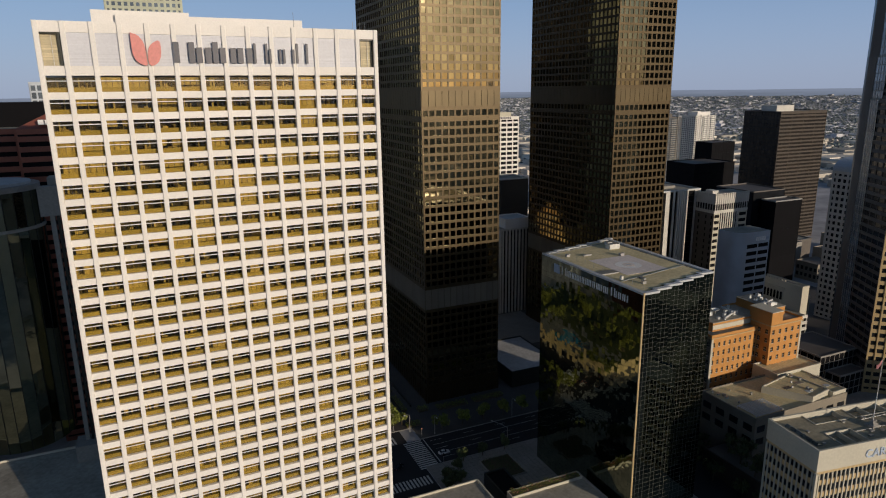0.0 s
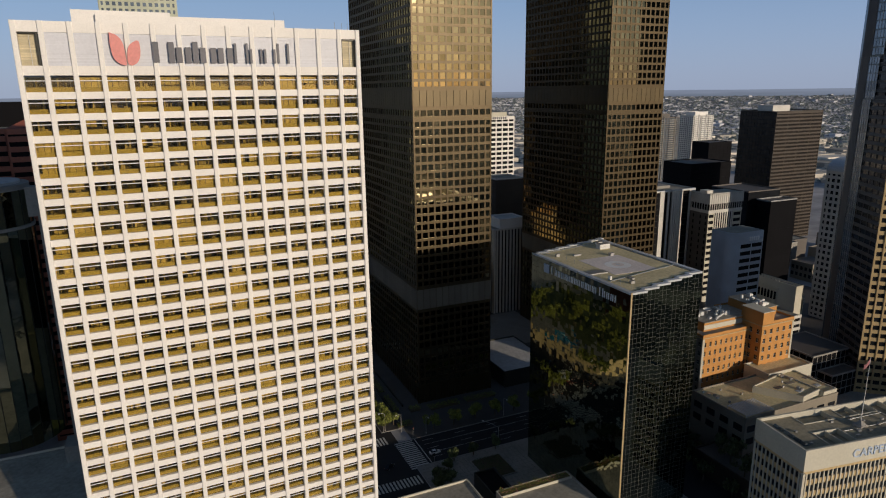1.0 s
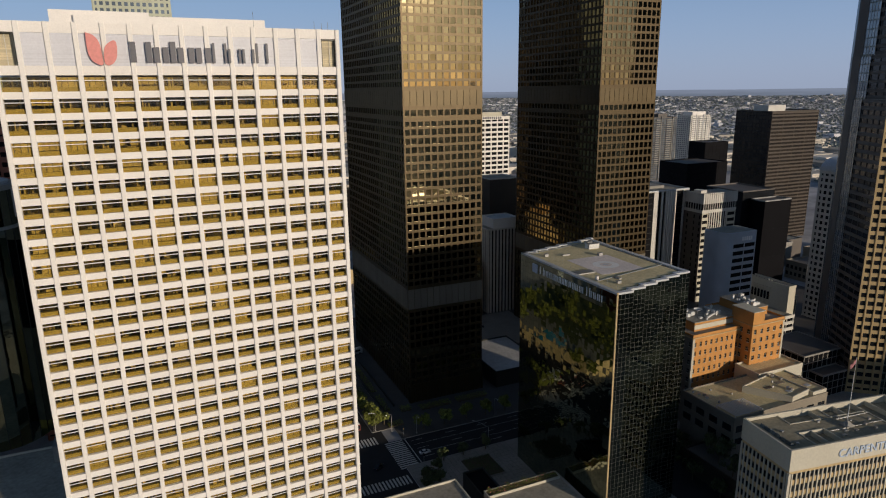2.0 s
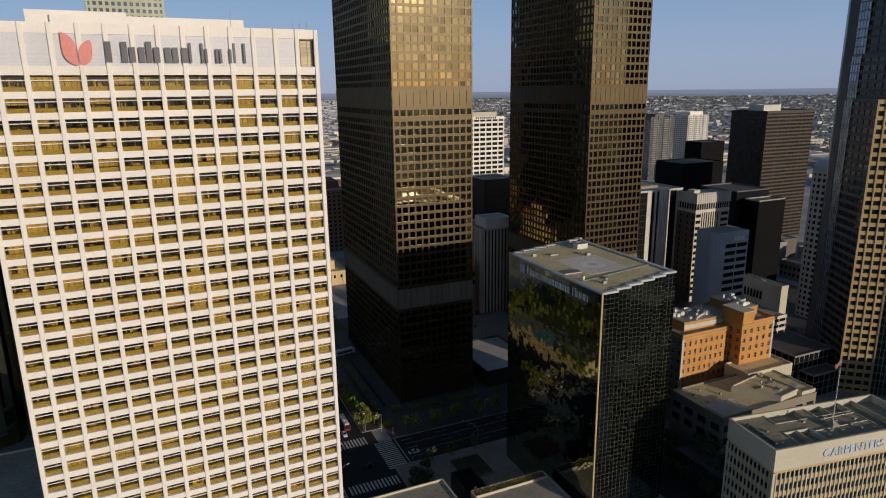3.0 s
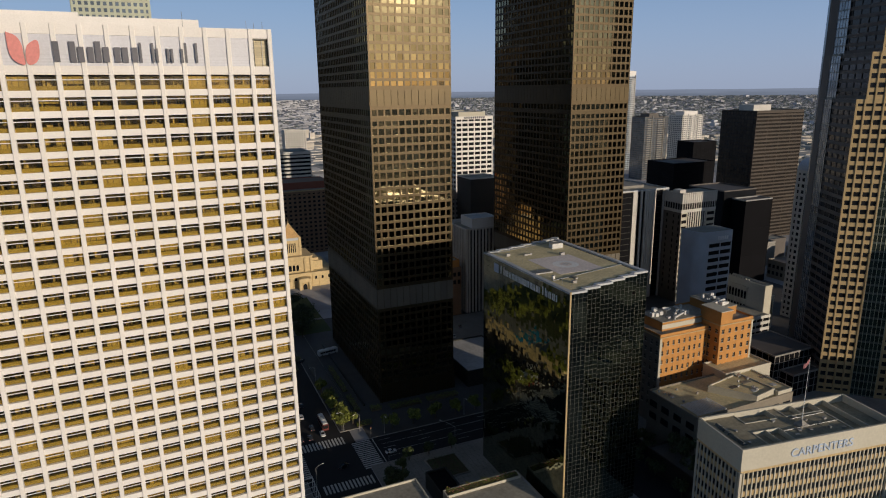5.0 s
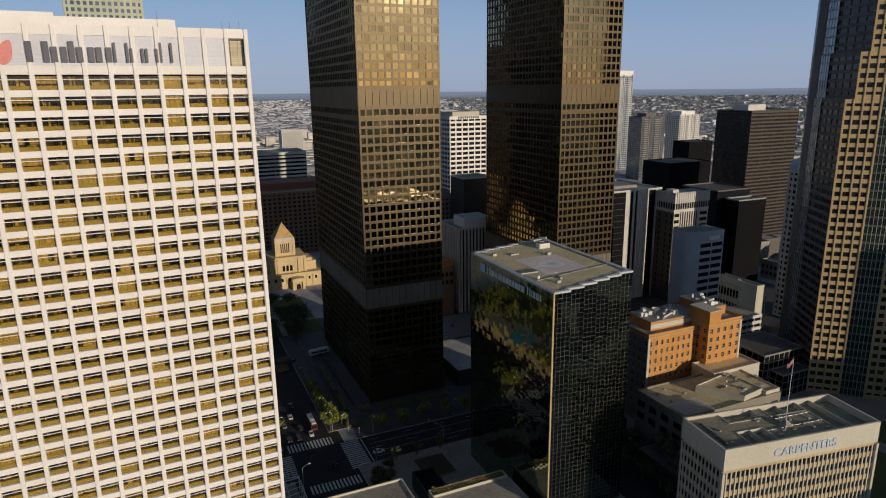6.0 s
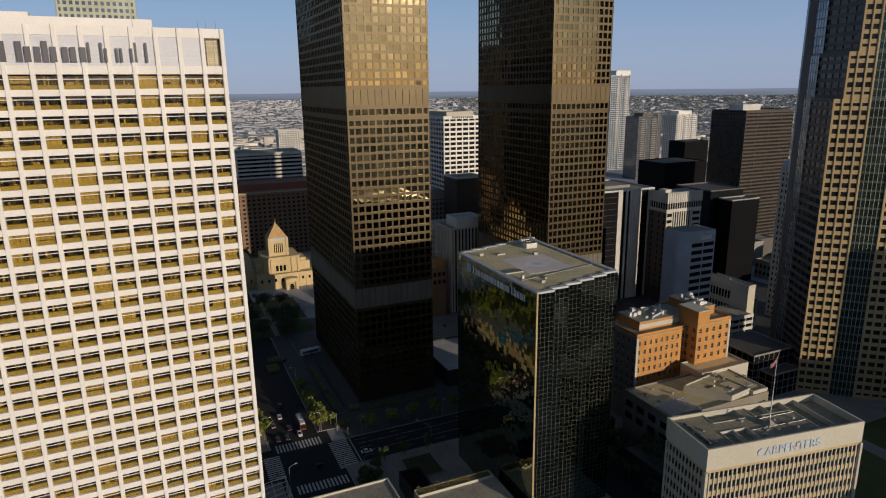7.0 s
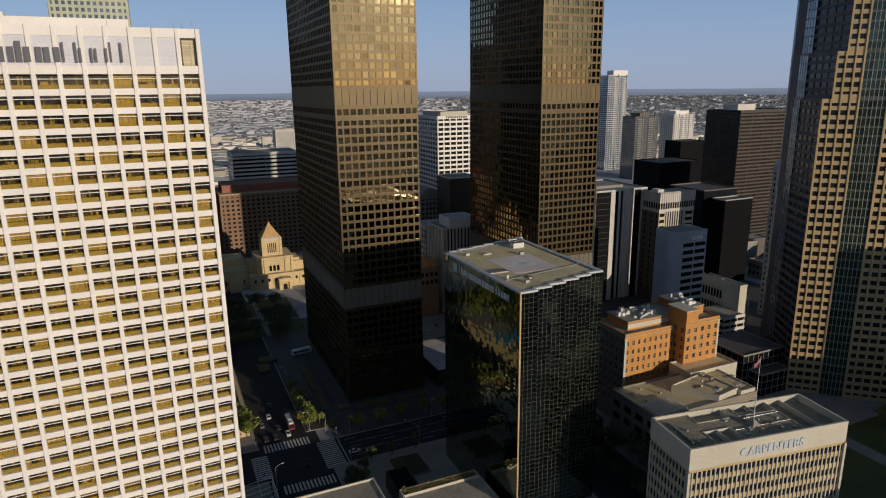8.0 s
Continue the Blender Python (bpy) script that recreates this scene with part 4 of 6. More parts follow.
skew_roof("raised cream roof storey on the low club building", [(207.8, 161.5), (217.4, 146.7), (229.0, 148.6), (227.6, 165.0)], 22.6, 25.0)
skew_roof("lower cream roof storey on the low club building", [(229.2, 147.0), (236.8, 147.0), (236.8, 168.5), (227.8, 165.2)], 22.6, 24.3)
pergola = thing("roof_pergola", "white slatted pergola over the club terrace", "pergola", (188.4, 146.8, 22.6))
for i in range(15):
    part("slat", Solid().box(0.3 + i * 0.92, 0.7 + i * 0.92, 0.2, 9.4, 1.2, 1.4), M_WHITEMETAL, pergola)
for y in (0.4, 9.0):
    part("beam", Solid().box(0, 14, y, y + 0.25, 0.95, 1.2), M_WHITEMETAL, pergola)
    for x in (0.2, 6.9, 13.6):
        part("post", Solid().box(x, x + 0.2, y, y + 0.2, 0, 0.95), M_WHITEMETAL, pergola)
low_block("raised cream roof storey beside the brick club", 222, 248, 166, 178, 25.0, M_CREAM, M_ROOFTAN, 0, 0)
# brown walls and dark roofs: the alley's shade is in their colours
low_block("low annexe with the shade put into its dark walls and roof", 176, 187, 176, 196, 8.0, M_BROWN, M_DKTAN)
low_block("low garage with the shade put into its dark walls and roof", 176, 190, 124, 158, 8.0, M_BROWN, M_DKTAN, 0)
low_block("low roof terrace with planters beside the glass block", 93.5, 121.5, 118, 162.0, 10.6, M_CONC, M_ROOFGREY)
low_block("long low concrete deck along the street", 40, 88, 118, 172.5, 10.6, M_CREAM, M_ROOFGREY)
low_block("low pale-roofed pavilion at the foot of the bronze tower", 144.5, 172, 247, 286, 7.8, M_DARKMULL, M_ROOFPALE)
low_block("pale podium roof of the hotel", -120, -17.5, 176, 228, 24.5, M_CREAM, M_ROOFGREY)
# shaded body in dull brick, its sunlit corner as a brighter brick block
low_block("brick building behind the towers, shade put into its dull colour", 171, 186.5, 342, 356, 31.0, M_DULLBRICK, M_ROOFGREY, 3)
low_block("small brick roof storey, sunlit corner put into its brighter colour", 180, 186.3, 344, 354, 35.0, M_BRICK, M_ROOFGREY, 0, 31)
block("glass_podium", "dark glass podium in a pale grid below the faceted tower", 270, 296, 181, 205, 18.0, M_CONC, M_BLACK, 3.4, 3.6, 0.25, 0.3, 0.25, "SW", roof=M_DKTAN, coping=M_CONC, parapet=0.5)
block("glass_podium", "low stepped dark glass podium in a pale grid", 274, 292, 173.5, 180.9, 10.8, M_CONC, M_BLACK, 3.4, 3.6, 0.25, 0.3, 0.25, "SW", roof=M_DKTAN, coping=M_CONC, parapet=0.5)

# arcade building with a sunlit end wall, and the parking deck before it
def arcade_building():
    t = thing("arcade_building", "weathered cream building with arches and a plain sunlit end", "building")
    x0, x1, y0, y1, z1 = 327.8, 333.4, 236.0, 264.0, 28.0
    part("wall", Solid().box(x0, x1, y0, y1, 0, z1), M_CREAM, t)
    part("roof", Solid().box(x0 + 0.4, x1 - 0.4, y0 + 0.4, y1 - 0.4, z1, z1 + 0.05), M_ROOFGREY, t)
    for a, b, c, d in ((x0 - 0.1, x1 + 0.1, y0 - 0.1, y0 + 0.4), (x0 - 0.1, x0 + 0.4, y0 + 0.4, y1), (x1 - 0.4, x1 + 0.1, y0 + 0.4, y1)):
        part("parapet", Solid().box(a, b, c, d, z1 - 0.3, z1 + 1.0), M_CREAM, t)
    face = Face(x0, y1, 0, 0, -1)
    arch = [(-0.75, 0.0), (0.75, 0.0)] + [(0.75 * math.cos(math.pi * i / 8), 4.2 + 0.75 * math.sin(math.pi * i / 8)) for i in range(9)]
    s, n = Solid(), len(arch)
    s.v += [Vector((x, -0.05, z)) for x, z in arch] + [Vector((x, 0.1, z)) for x, z in arch]
    s.f += [tuple(range(n)), tuple(reversed(range(n, 2 * n)))] + [(i, i + n, (i + 1) % n + n, (i + 1) % n) for i in range(n)]
    pane = s.mesh("arched_window", M_BLACK)
    for i in range(7):
        u = 1.6 + i * 2.2
        piece("arched_window", pane, t, face_pose(face, u, 0.0, 17.5))
        part("pilaster", Solid().box(u + 0.95, u + 1.25, 0.0, 0.3, 8, 24.5, face), M_CREAM, t)
        part("window", Solid().box(u - 0.6, u + 0.6, -0.05, 0.05, 9.0, 14.0, face), M_BLACK, t)
    part("string_course", Solid().box(0, 17, 0.0, 0.45, 24.5, 25.1, face), M_CREAM, t)
    for i in range(9):
        part("battlement", Solid().box(0.4 + i * 1.9, 1.4 + i * 1.9, -0.3, 0.12, z1 + 1.0, z1 + 1.9, face), M_CREAM, t)
    part("side_wing", Solid().box(x1 + 0.02, 341, 241, 262, 0, 19.6), M_CONC, t)
    for i in range(5):
        part("column", Solid().box(x1 + 0.3 + i * 1.7, x1 + 0.9 + i * 1.7, 240.2, 241, 0, 18.4), M_CREAM, t)
    part("entablature", Solid().box(x1 + 0.1, 341.2, 240.0, 241, 18.4, 20.4), M_CREAM, t)
    for i in range(4):
        part("wing_glass", Solid().box(x1 + 0.95 + i * 1.7, x1 + 1.95 + i * 1.7, 240.8, 240.98, 1, 18), M_BLACK, t)
    p = thing("parking_deck", "small white parking deck with dark open slots", "parking garage")
    part("deck", Solid().box(312, 327.6, 231, 250, 0, 13.2), M_BLACK, p)
    for k in range(4):
        part("guard_band", Solid().box(311.7, 327.7, 230.6, 231, 1.4 + k * 3.6, 3.2 + k * 3.6), M_PALE, p)
        part("guard_band", Solid().box(311.6, 312, 231, 250, 1.4 + k * 3.6, 3.2 + k * 3.6), M_PALE, p)
    for x in (311.9, 317, 322, 327.2):
        part("post", Solid().box(x - 0.2, x + 0.2, 230.75, 231, 0, 13.2), M_PALE, p)
    part("top_deck", Solid().box(311.8, 327.6, 230.8, 250, 13.2, 13.4), M_ROOFGREY, p)


arcade_building()

# ---- faceted tower ----
def faceted_tower():
    t = thing("faceted_tower", "tall faceted tan stone tower with ribbon windows", "skyscraper")
    storey, top = 3.8, 220.4
    a, b = Vector((289.5, 174.0, 0)), Vector((302.0, 163.0, 0))
    east = a.lerp(b, 0.89)
    # the sunlit corner face loses one bay at each setback: foot, head, bays
    for z0, z1, bays in ((0, 34 * storey + 4.5, 4), (34 * storey + 4.5, 39 * storey + 4.5, 3), (39 * storey + 4.5, 46 * storey + 4.5, 2), (46 * storey + 4.5, top, 1)):
        west = a.lerp(b, 0.06 + 0.2075 * (4 - bays))
        ring = [(314, 208), (308.5, 204.0), (west.x, west.y), (east.x, east.y), (307.2, 157.2), (326, 141), (338, 146), (341, 174), (329, 208)]
        inner = [(x + (320 - x) * 0.022, y + (178 - y) * 0.022) for x, y in ring]
        part("wall", Solid().prism(inner, z0, z1 - 0.05), M_BROWN, t)
        rows = max(1, round((z1 - z0) / storey))
        for i, (p, q) in enumerate(zip(ring, ring[1:] + ring[:1])):
            d = Vector((q[0] - p[0], q[1] - p[1], 0))
            f = Face(p[0], p[1], 0, d.x, d.y)
            if i == 1:
                # unlit face: tan stone with its shade put into the colour
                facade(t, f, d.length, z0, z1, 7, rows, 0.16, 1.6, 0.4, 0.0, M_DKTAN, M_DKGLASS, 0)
                part("stone_band", Solid().box(0.95, 7.0, -0.3, 0.42, z0, z1, f), M_DKTAN, t, "plain stone band with its shade put into the colour")
                g = Face(*f.at(7.02, 0, 0)[:2], 0, d.x, d.y)
                facade(t, g, 7.6, z0, z1, 4, rows, 0.16, 0.55, 0.2, 0.3, M_GREENTRIM, M_BLUEGLASS, 0, pier_mat=M_METAL)
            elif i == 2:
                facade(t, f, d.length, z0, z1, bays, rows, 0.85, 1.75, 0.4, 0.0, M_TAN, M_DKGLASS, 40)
                for k in range(bays + 1):
                    u = min(max(k * d.length / bays, 0.3), d.length - 0.3)
                    part("rib", Solid().box(u - 0.28, u + 0.28, -0.1, 0.3, z0, z1, f), M_TAN, t)
            elif i == 4:
                facade(t, f, d.length, z0, z1, 7, rows, 0.95, 1.75, 0.4, 0.0, M_TAN, M_DKGLASS, 0)
                for k in range(8):
                    u = min(max(k * d.length / 7, 0.3), d.length - 0.3)
                    part("rib", Solid().box(u - 0.28, u + 0.28, -0.1, 0.3, z0, z1, f), M_TAN, t)
            elif i == 3:
                facade(t, f, d.length, z0, z1, 6, rows, 0.16, 0.9, 0.2, 0.0, M_GREENTRIM, M_GREENGLASS, 0, pier_mat=M_MINT)
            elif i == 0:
                # unlit corner: the shaded copy of the tan stone again
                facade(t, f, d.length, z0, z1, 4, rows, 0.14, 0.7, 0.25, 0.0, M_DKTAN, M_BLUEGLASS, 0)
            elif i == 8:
                # unlit rear face, shade in the stone colour as well
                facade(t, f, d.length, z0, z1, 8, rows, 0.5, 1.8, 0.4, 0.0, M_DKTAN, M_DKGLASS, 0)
            else:
                part("rear_wall", Solid().box(0.1, d.length - 0.1, -0.4, 0, z0, z1, f), M_TAN, t)
        part("glass_corner", Solid().box(-0.5, 0.9, -0.4, 0.35, z0, z1, Face(308.5, 204.0, 0, west.x - 308.5, west.y - 204.0)), M_BLUEGLASS, t, "blue glass corner strip")
        part("setback_roof", Solid().prism(ring, z1 - 0.05, z1 + 0.02), M_ROOFGREY, t)


faceted_tower()
# hidden thin block, placed and sized only to shade the ribbed bank
low_block("unseen block added behind the faceted tower to shade the bank", 340.1, 354, 218.5, 221, 93, M_CONC, M_ROOFGREY)

# ---- middle distance ----
def ribbed_bank():
    t = thing("ribbed_bank_block", "black glass office slab with grey ribs and a sunlit end pier", "office building")
    part("wall", Solid().box(270, 328, 318, 361, 0, 73.6), M_BLACK, t)
    for x0, x1 in ((270, 275), (283, 287), (298.7, 302.4), (304.9, 306.6), (323.5, 328.4)):
        part("rib", Solid().box(x0, x1, 317.4, 318.0, 0, 74.0), M_PALE, t)
    for k in range(5):
        part("rib", Solid().box(308.5 + k * 1.9, 310.1 + k * 1.9, 317.4, 318.0, 0, 74.0), M_PALE, t)
    for k in range(19):
        part("glass_rail", Solid().box(270, 323.5, 317.85, 318.0, k * 3.9, k * 3.9 + 0.35), M_DARKMULL, t)
    part("roof", Solid().box(270, 328.2, 317.6, 361, 73.6, 74.0), M_ROOFGREY, t)
    for box in ((270, 328.4, 317.4, 317.9), (327.9, 328.4, 317.9, 361), (270, 328.4, 361, 361.5)):
        part("parapet", Solid().box(*box, 74.004, 74.9), M_COPING, t)
    part("plant_box", Solid().box(296, 318, 330, 352, 74.0, 75.8), M_CONC, t)
    c = thing("crown_bank_block", "cream office block with a ribbed windowless crown above dark windows", "office building")
    x0, x1, y0, y1, z1 = 324.6, 354.2, 301.2, 317.3, 72.6
    part("wall", Solid().box(x0 + 0.3, x1, y0 + 0.3, y1, 0, z1 - 0.3), M_CREAM, c)
    part("roof", Solid().box(x0, x1, y0, y1, z1 - 0.3, z1), M_ROOFGREY, c)
    f, g = Face(x0, y0, 0, 1, 0), Face(x0, y1, 0, 0, -1)
    for face, w, m in ((f, x1 - x0, M_PALE), (g, y1 - y0, M_PALE)):
        part("crown", Solid().box(0, w, -0.3, 0.0, z1 - 6.2, z1 + 0.7, face), m, c)
        part("window_band", Solid().box(0.3, w - 0.3, -0.35, -0.22, z1 - 10.2, z1 - 6.2, face), M_BLACK, c)
        part("spandrel", Solid().box(0, w, -0.3, 0.0, z1 - 12.2, z1 - 10.2, face), m, c)
    for k in range(17):
        u = 0.25 + k * 1.82
        part("crown_rib", Solid().box(u - 0.25, u + 0.25, 0.0, 0.4, z1 - 6.2, z1 + 0.7, f), M_PALE, c)
    for k in range(15):
        u = 1.0 + k * 1.95
        part("window_post", Solid().box(u - 0.2, u + 0.2, -0.3, -0.02, z1 - 10.2, z1 - 6.2, f), M_PALE, c)
        if 6 < u < 21:
            part("shaft_rib", Solid().box(u - 0.4, u + 0.4, -0.1, 0.0, 0, z1 - 12.2, f), M_PALE, c)
    part("shaft_glass", Solid().box(5.8, 21.2, -0.25, -0.1, 0, z1 - 12.2, f), M_DKGLASS, c)
    for k in range(14):
        z = z1 - 15.2 - k * 4.1
        part("window_band", Solid().box(0.9, 5.0, -0.32, -0.26, z, z + 2.1, f), M_BLACK, c)
        part("window_band", Solid().box(22.6, 28.8, -0.32, -0.26, z, z + 2.1, f), M_BLACK, c)
    for k in range(7):
        part("window_post", Solid().box(1.0 + k * 2.2, 1.5 + k * 2.2, -0.3, -0.02, z1 - 10.2, z1 - 6.2, g), M_PALE, c)
    # west wall of the cream block, its shade put into a darker colour
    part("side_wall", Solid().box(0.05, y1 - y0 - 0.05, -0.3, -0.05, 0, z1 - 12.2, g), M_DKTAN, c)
    for k in range(13):
        z = z1 - 16 - k * 4.1
        for u in (3.0, 9.0, 13.6):
            part("slot", Solid().box(u, u + 1.0, -0.1, -0.03, z, z + 2.2, g), M_BLACK, c)
    part("roof_box", Solid().box(327, 332, 306, 312, z1, z1 + 2.0), M_PALE, c)


ribbed_bank()


def rounded_bank():
    t = thing("rounded_bank_block", "blue-grey bank building with a rounded corner and window bands", "office building")
    x0, x1, y0, y1, z1, r = 288, 311.5, 248, 263, 61.3, 6.0
    ring = [(x0 + r - r * math.cos(a), y0 + r - r * math.sin(a)) for a in [i * math.pi / 2 / 10 for i in range(11)]] + [(x1, y0), (x1, y1), (x0, y1)]
    part("wall", Solid().prism(ring, 0, z1), M_GREYWALL, t)
    part("roof", Solid().prism([(x + (301 - x) * 0.04, y + (260 - y) * 0.04) for x, y in ring], z1, z1 + 0.03), M_ROOFGREY, t)
    f = Face(x0 + r, y0, 0, 1, 0)
    for k in range(13):
        z = z1 - 9 - k * 4.2
        for a, b in ((0.4, 8.2), (9.0, 16.6)):
            w = part("window_band", Solid().box(a, b, -0.1, 0.03, z, z + 2.2, f), M_BLACK, t)
            part("band_frame", Solid().box(a - 0.1, b + 0.1, 0.0, 0.09, z - 0.15, z, f), M_GREYWALL, w)
    s = thing("wall_sign", "small row of white sign bars on blue-grey wall", "sign", (x0 + 15, y0 - 0.1, z1 - 4))
    for i in range(5):
        part("sign_bar", Solid().box(-2.4 + i * 1.6, -1.3 + i * 1.6, -0.15, 0.05, -1.1, 1.1), M_SIGNWHITE, s)
    part("emblem", Solid().box(5.8, 7.4, -0.15, 0.05, -0.9, 0.9), M_SIGNBLUE, s)


rounded_bank()
block("black_office_block", "plain black glass office block with a pale corner edge", 393, 419.5, 311, 323, 61, M_BLACK, M_BLACK, 30, 20, 0.3, 0.2, 0.2, "SW", coping=M_METAL, roof=M_DKTAN)
block("black_office_block", "plain black glass office block behind another", 388, 420, 326, 360, 66, M_BLACK, M_DKGLASS, 40, 20, 0.3, 0.3, 0.2, "SW", coping=M_DKTAN, roof=M_DKTAN)
deco = block("arched_top_block", "pale grid office block with an arched gable top", 366, 392, 238, 254, 91, M_PALE, M_DKGLASS, 3.0, 3.7, 1.3, 1.6, 0.4, "SW", parapet=0)
g = Solid()
arch = [(366, 91)] + [(379 - 13 * math.cos(math.pi * i / 12), 92 + 6.5 * math.sin(math.pi * i / 12)) for i in range(13)] + [(392, 91)]
k0 = len(arch)
g.v += [Vector((x, 238, z)) for x, z in arch] + [Vector((x, 254, z)) for x, z in arch]
g.f += [tuple(range(k0)), tuple(reversed(range(k0, 2 * k0)))] + [(i, i + k0, (i + 1) % k0 + k0, (i + 1) % k0) for i in range(k0)]
part("arched_roof", g, M_GREYWALL, deco)
yard = random.Random(21)
for x0, y0 in ((424, 262), (452, 276), (430, 300), (462, 312), (440, 338), (470, 350), (500, 330), (500, 292), (480, 255), (455, 235), (525, 270), (530, 312), (535, 350)):
    low_block(yard.choice(("low grey-roofed city building in the shade", "low tan-walled city building in the shade")), x0, x0 + yard.uniform(16, 24), y0, y0 + yard.uniform(12, 20),
              yard.uniform(6, 22), yard.choice((M_CONC, M_DKTAN, M_CREAMGREY)), yard.choice((M_ROOFGREY, M_DKTAN)), yard.choice((0, 3.2)))
dark = block("brown_office_slab", "large brown banded office slab with a rooftop plant box", 508, 568, 407, 446, 117.4, M_BROWN, M_BROWNGLASS, 15, 3.3, 0.25, 1.5, 0.35, "S", core=M_BROWNGLASS)
facade(dark, Face(507.96, 446, 0, 0, -1), 39, 0, 117.4, 12, 35, 0.15, 0.4, 0.3, 0.32, M_BLACK, M_BROWNGLASS, 0, wobble=0.6)
part("plant_box", Solid().box(518, 540, 420, 436, 117.4, 123), M_PALE, dark)
block("white_office_tower", "white grid office tower with dark ribbon windows", 238, 271.5, 459, 507, 118.0, M_WHITE, M_DKGLASS, 5.6, 3.75, 0.9, 1.55, 0.4, "SW")
low_block("white plant storey on the white office tower", 243, 267, 464, 502, 121.5, M_CREAM, M_ROOFPALE, 0, 118)
sg = thing("wall_sign", "row of small dark sign bars on white parapet", "sign", (254.5, 458.6, 119.6))
for i in range(10):
    part("sign_bar", Solid().box(-9 + i * 1.9, -7.8 + i * 1.9, 0.15, 0.35, -2.6, -0.9), M_INK, sg)
block("brown_office_block", "dark brown windowless office block", 216, 238, 388, 410, 79, M_BROWN, M_BROWN, 22, 20, 0, 0.4, 0.2, "SW", coping=M_PALE)
rib = block("ribbed_low_block", "white ribbed block with dark slots", 190, 216, 342, 368, 54.5, M_PALE, M_BLACK, 2.4, 54, 1.2, 0.0, 0.5, "SW")
low_block("white plant storey on the ribbed block", 196, 214, 346, 362, 60, M_WHITE, M_ROOFPALE, 0, 54.5)
block("stone_tower_block", "weathered stone office block with small windows", 166, 196, 402, 430, 66, M_CONC, M_DKGLASS, 3, 3.6, 1.4, 1.7, 0.3, "SW")
domed = block("stone_tower_block", "weathered stone office block with small windows and a rounded top", 205, 226, 422, 446, 62, M_CONC, M_DKGLASS, 3, 3.6, 1.4, 1.7, 0.3, "SW")
part("rounded_top", Solid().tube((215.5, 422.4, 62.0), (215.5, 446, 62.0), 6.5, 6.5, 20), M_CONC, domed)
block("pale_office_block", "pale grey office block with deep window slots", 190, 216, 371, 392, 50.5, M_PALE, M_BLACK, 3.4, 4.2, 1.0, 1.5, 0.4, "SW", roof=M_ROOFPALE)
block("hotel_block", "brown brick hotel block with pale stone corner bays", 76, 160, 545, 590, 55.5, M_DULLBRICK, M_DKGLASS, 4.2, 3.6, 2.0, 1.9, 0.3, "SW", coping=M_TAN)
low_block("dark red-brown roof storey of the hotel", 80, 158, 560, 592, 61, M_REDSTONE, M_DULLBRICK, 0, 55)
block("striped_office_block", "pale office block with long dark ribbon windows", 104, 172, 690, 740, 76, M_PALE, M_DKGLASS, 40, 4.2, 0.4, 2.1, 0.4, "SW")
block("white_apartment_block", "white apartment block with a fine window grid", 206, 240, 1024, 1050, 80, M_PALE, M_DKGLASS, 4, 3.4, 1.6, 1.7, 0.3, "SW")
def balconies(t, x0, x1, y0, z1, storey, cols, m, z0=6.0):
    """Balcony slabs with glass fronts, column by column, and a pale fin beside each column."""
    for a, b in cols:
        u0, u1 = x0 + (x1 - x0) * a, x0 + (x1 - x0) * b
        slab = Solid().box(0, u1 - u0, -1.6, 0.1, 0, 0.45).box(0, u1 - u0, -1.65, -1.5, 0.45, 1.3).mesh("balcony", m)
        for k in range(int((z1 - z0) / storey)):
            piece("balcony", slab, t, pose(u0, y0, z0 + k * storey))
        part("balcony_fin", Solid().box(u1, u1 + 0.7, y0 - 1.7, y0 + 0.1, 0, z1 + 2), m, t)


apt = block("glass_apartment_tower", "slim pale blue glass apartment tower", 738, 778, 888, 925, 158, M_GREYWALL, M_BLUEGLASS, 5, 3.4, 0.4, 0.8, 0.5, "SW")
balconies(apt, 738, 778, 888, 158, 3.4, ((0.3, 0.5), (0.75, 0.95)), M_PALE, 30)
low_block("white lattice crown of the slim glass tower", 748, 778, 888, 905, 166, M_WHITE, M_ROOFPALE, 0, 158)
apt = block("dark_apartment_tower", "dark blue-grey glass apartment tower", 700, 745, 770, 800, 95, M_DKTAN, M_BLUEGLASS, 5, 3.3, 0.5, 0.8, 0.4, "SW")
balconies(apt, 700, 745, 770, 95, 3.3, ((0.1, 0.3), (0.55, 0.8)), M_CONC, 25)
low_block("stepped grey top of the dark apartment tower", 712, 730, 775, 795, 100, M_DKTAN, M_ROOFGREY, 0, 95)
apt = block("white_apartment_tower", "white balconied apartment tower", 808, 852, 805, 835, 94, M_PALE, M_BLUEGLASS, 4.5, 3.2, 1.2, 1.4, 0.5, "SW")
balconies(apt, 808, 852, 805, 94, 3.2, ((0.05, 0.25), (0.4, 0.6), (0.75, 0.95)), M_WHITE, 30)
low_block("white stepped top of the balconied tower", 816, 844, 810, 830, 100, M_WHITE, M_ROOFPALE, 0, 94)
block("black_office_block", "wide black office block below the apartment towers", 506, 562, 500, 540, 62, M_BLACK, M_BLACK, 6, 4, 0.4, 0.9, 0.2, "SW", roof=M_DKTAN)
block("black_office_block", "small black office block below the apartment towers", 575, 610, 545, 570, 78, M_BLACK, M_BLACK, 6, 4, 0.4, 0.9, 0.2, "SW", roof=M_DKTAN)
block("crown_tower", "pale green-grey tower behind the white tower", -20, 26, 476, 516, 226, M_MINT, M_BLUEGLASS, 3.6, 4.0, 1.5, 1.7, 0.4, "SW")
block("crown_tower", "slim glass tower with a pale steel crown", -57, -44, 402, 414, 146, M_GREYWALL, M_BLUEGLASS, 3.0, 4.0, 0.8, 0.9, 0.4, "SW")
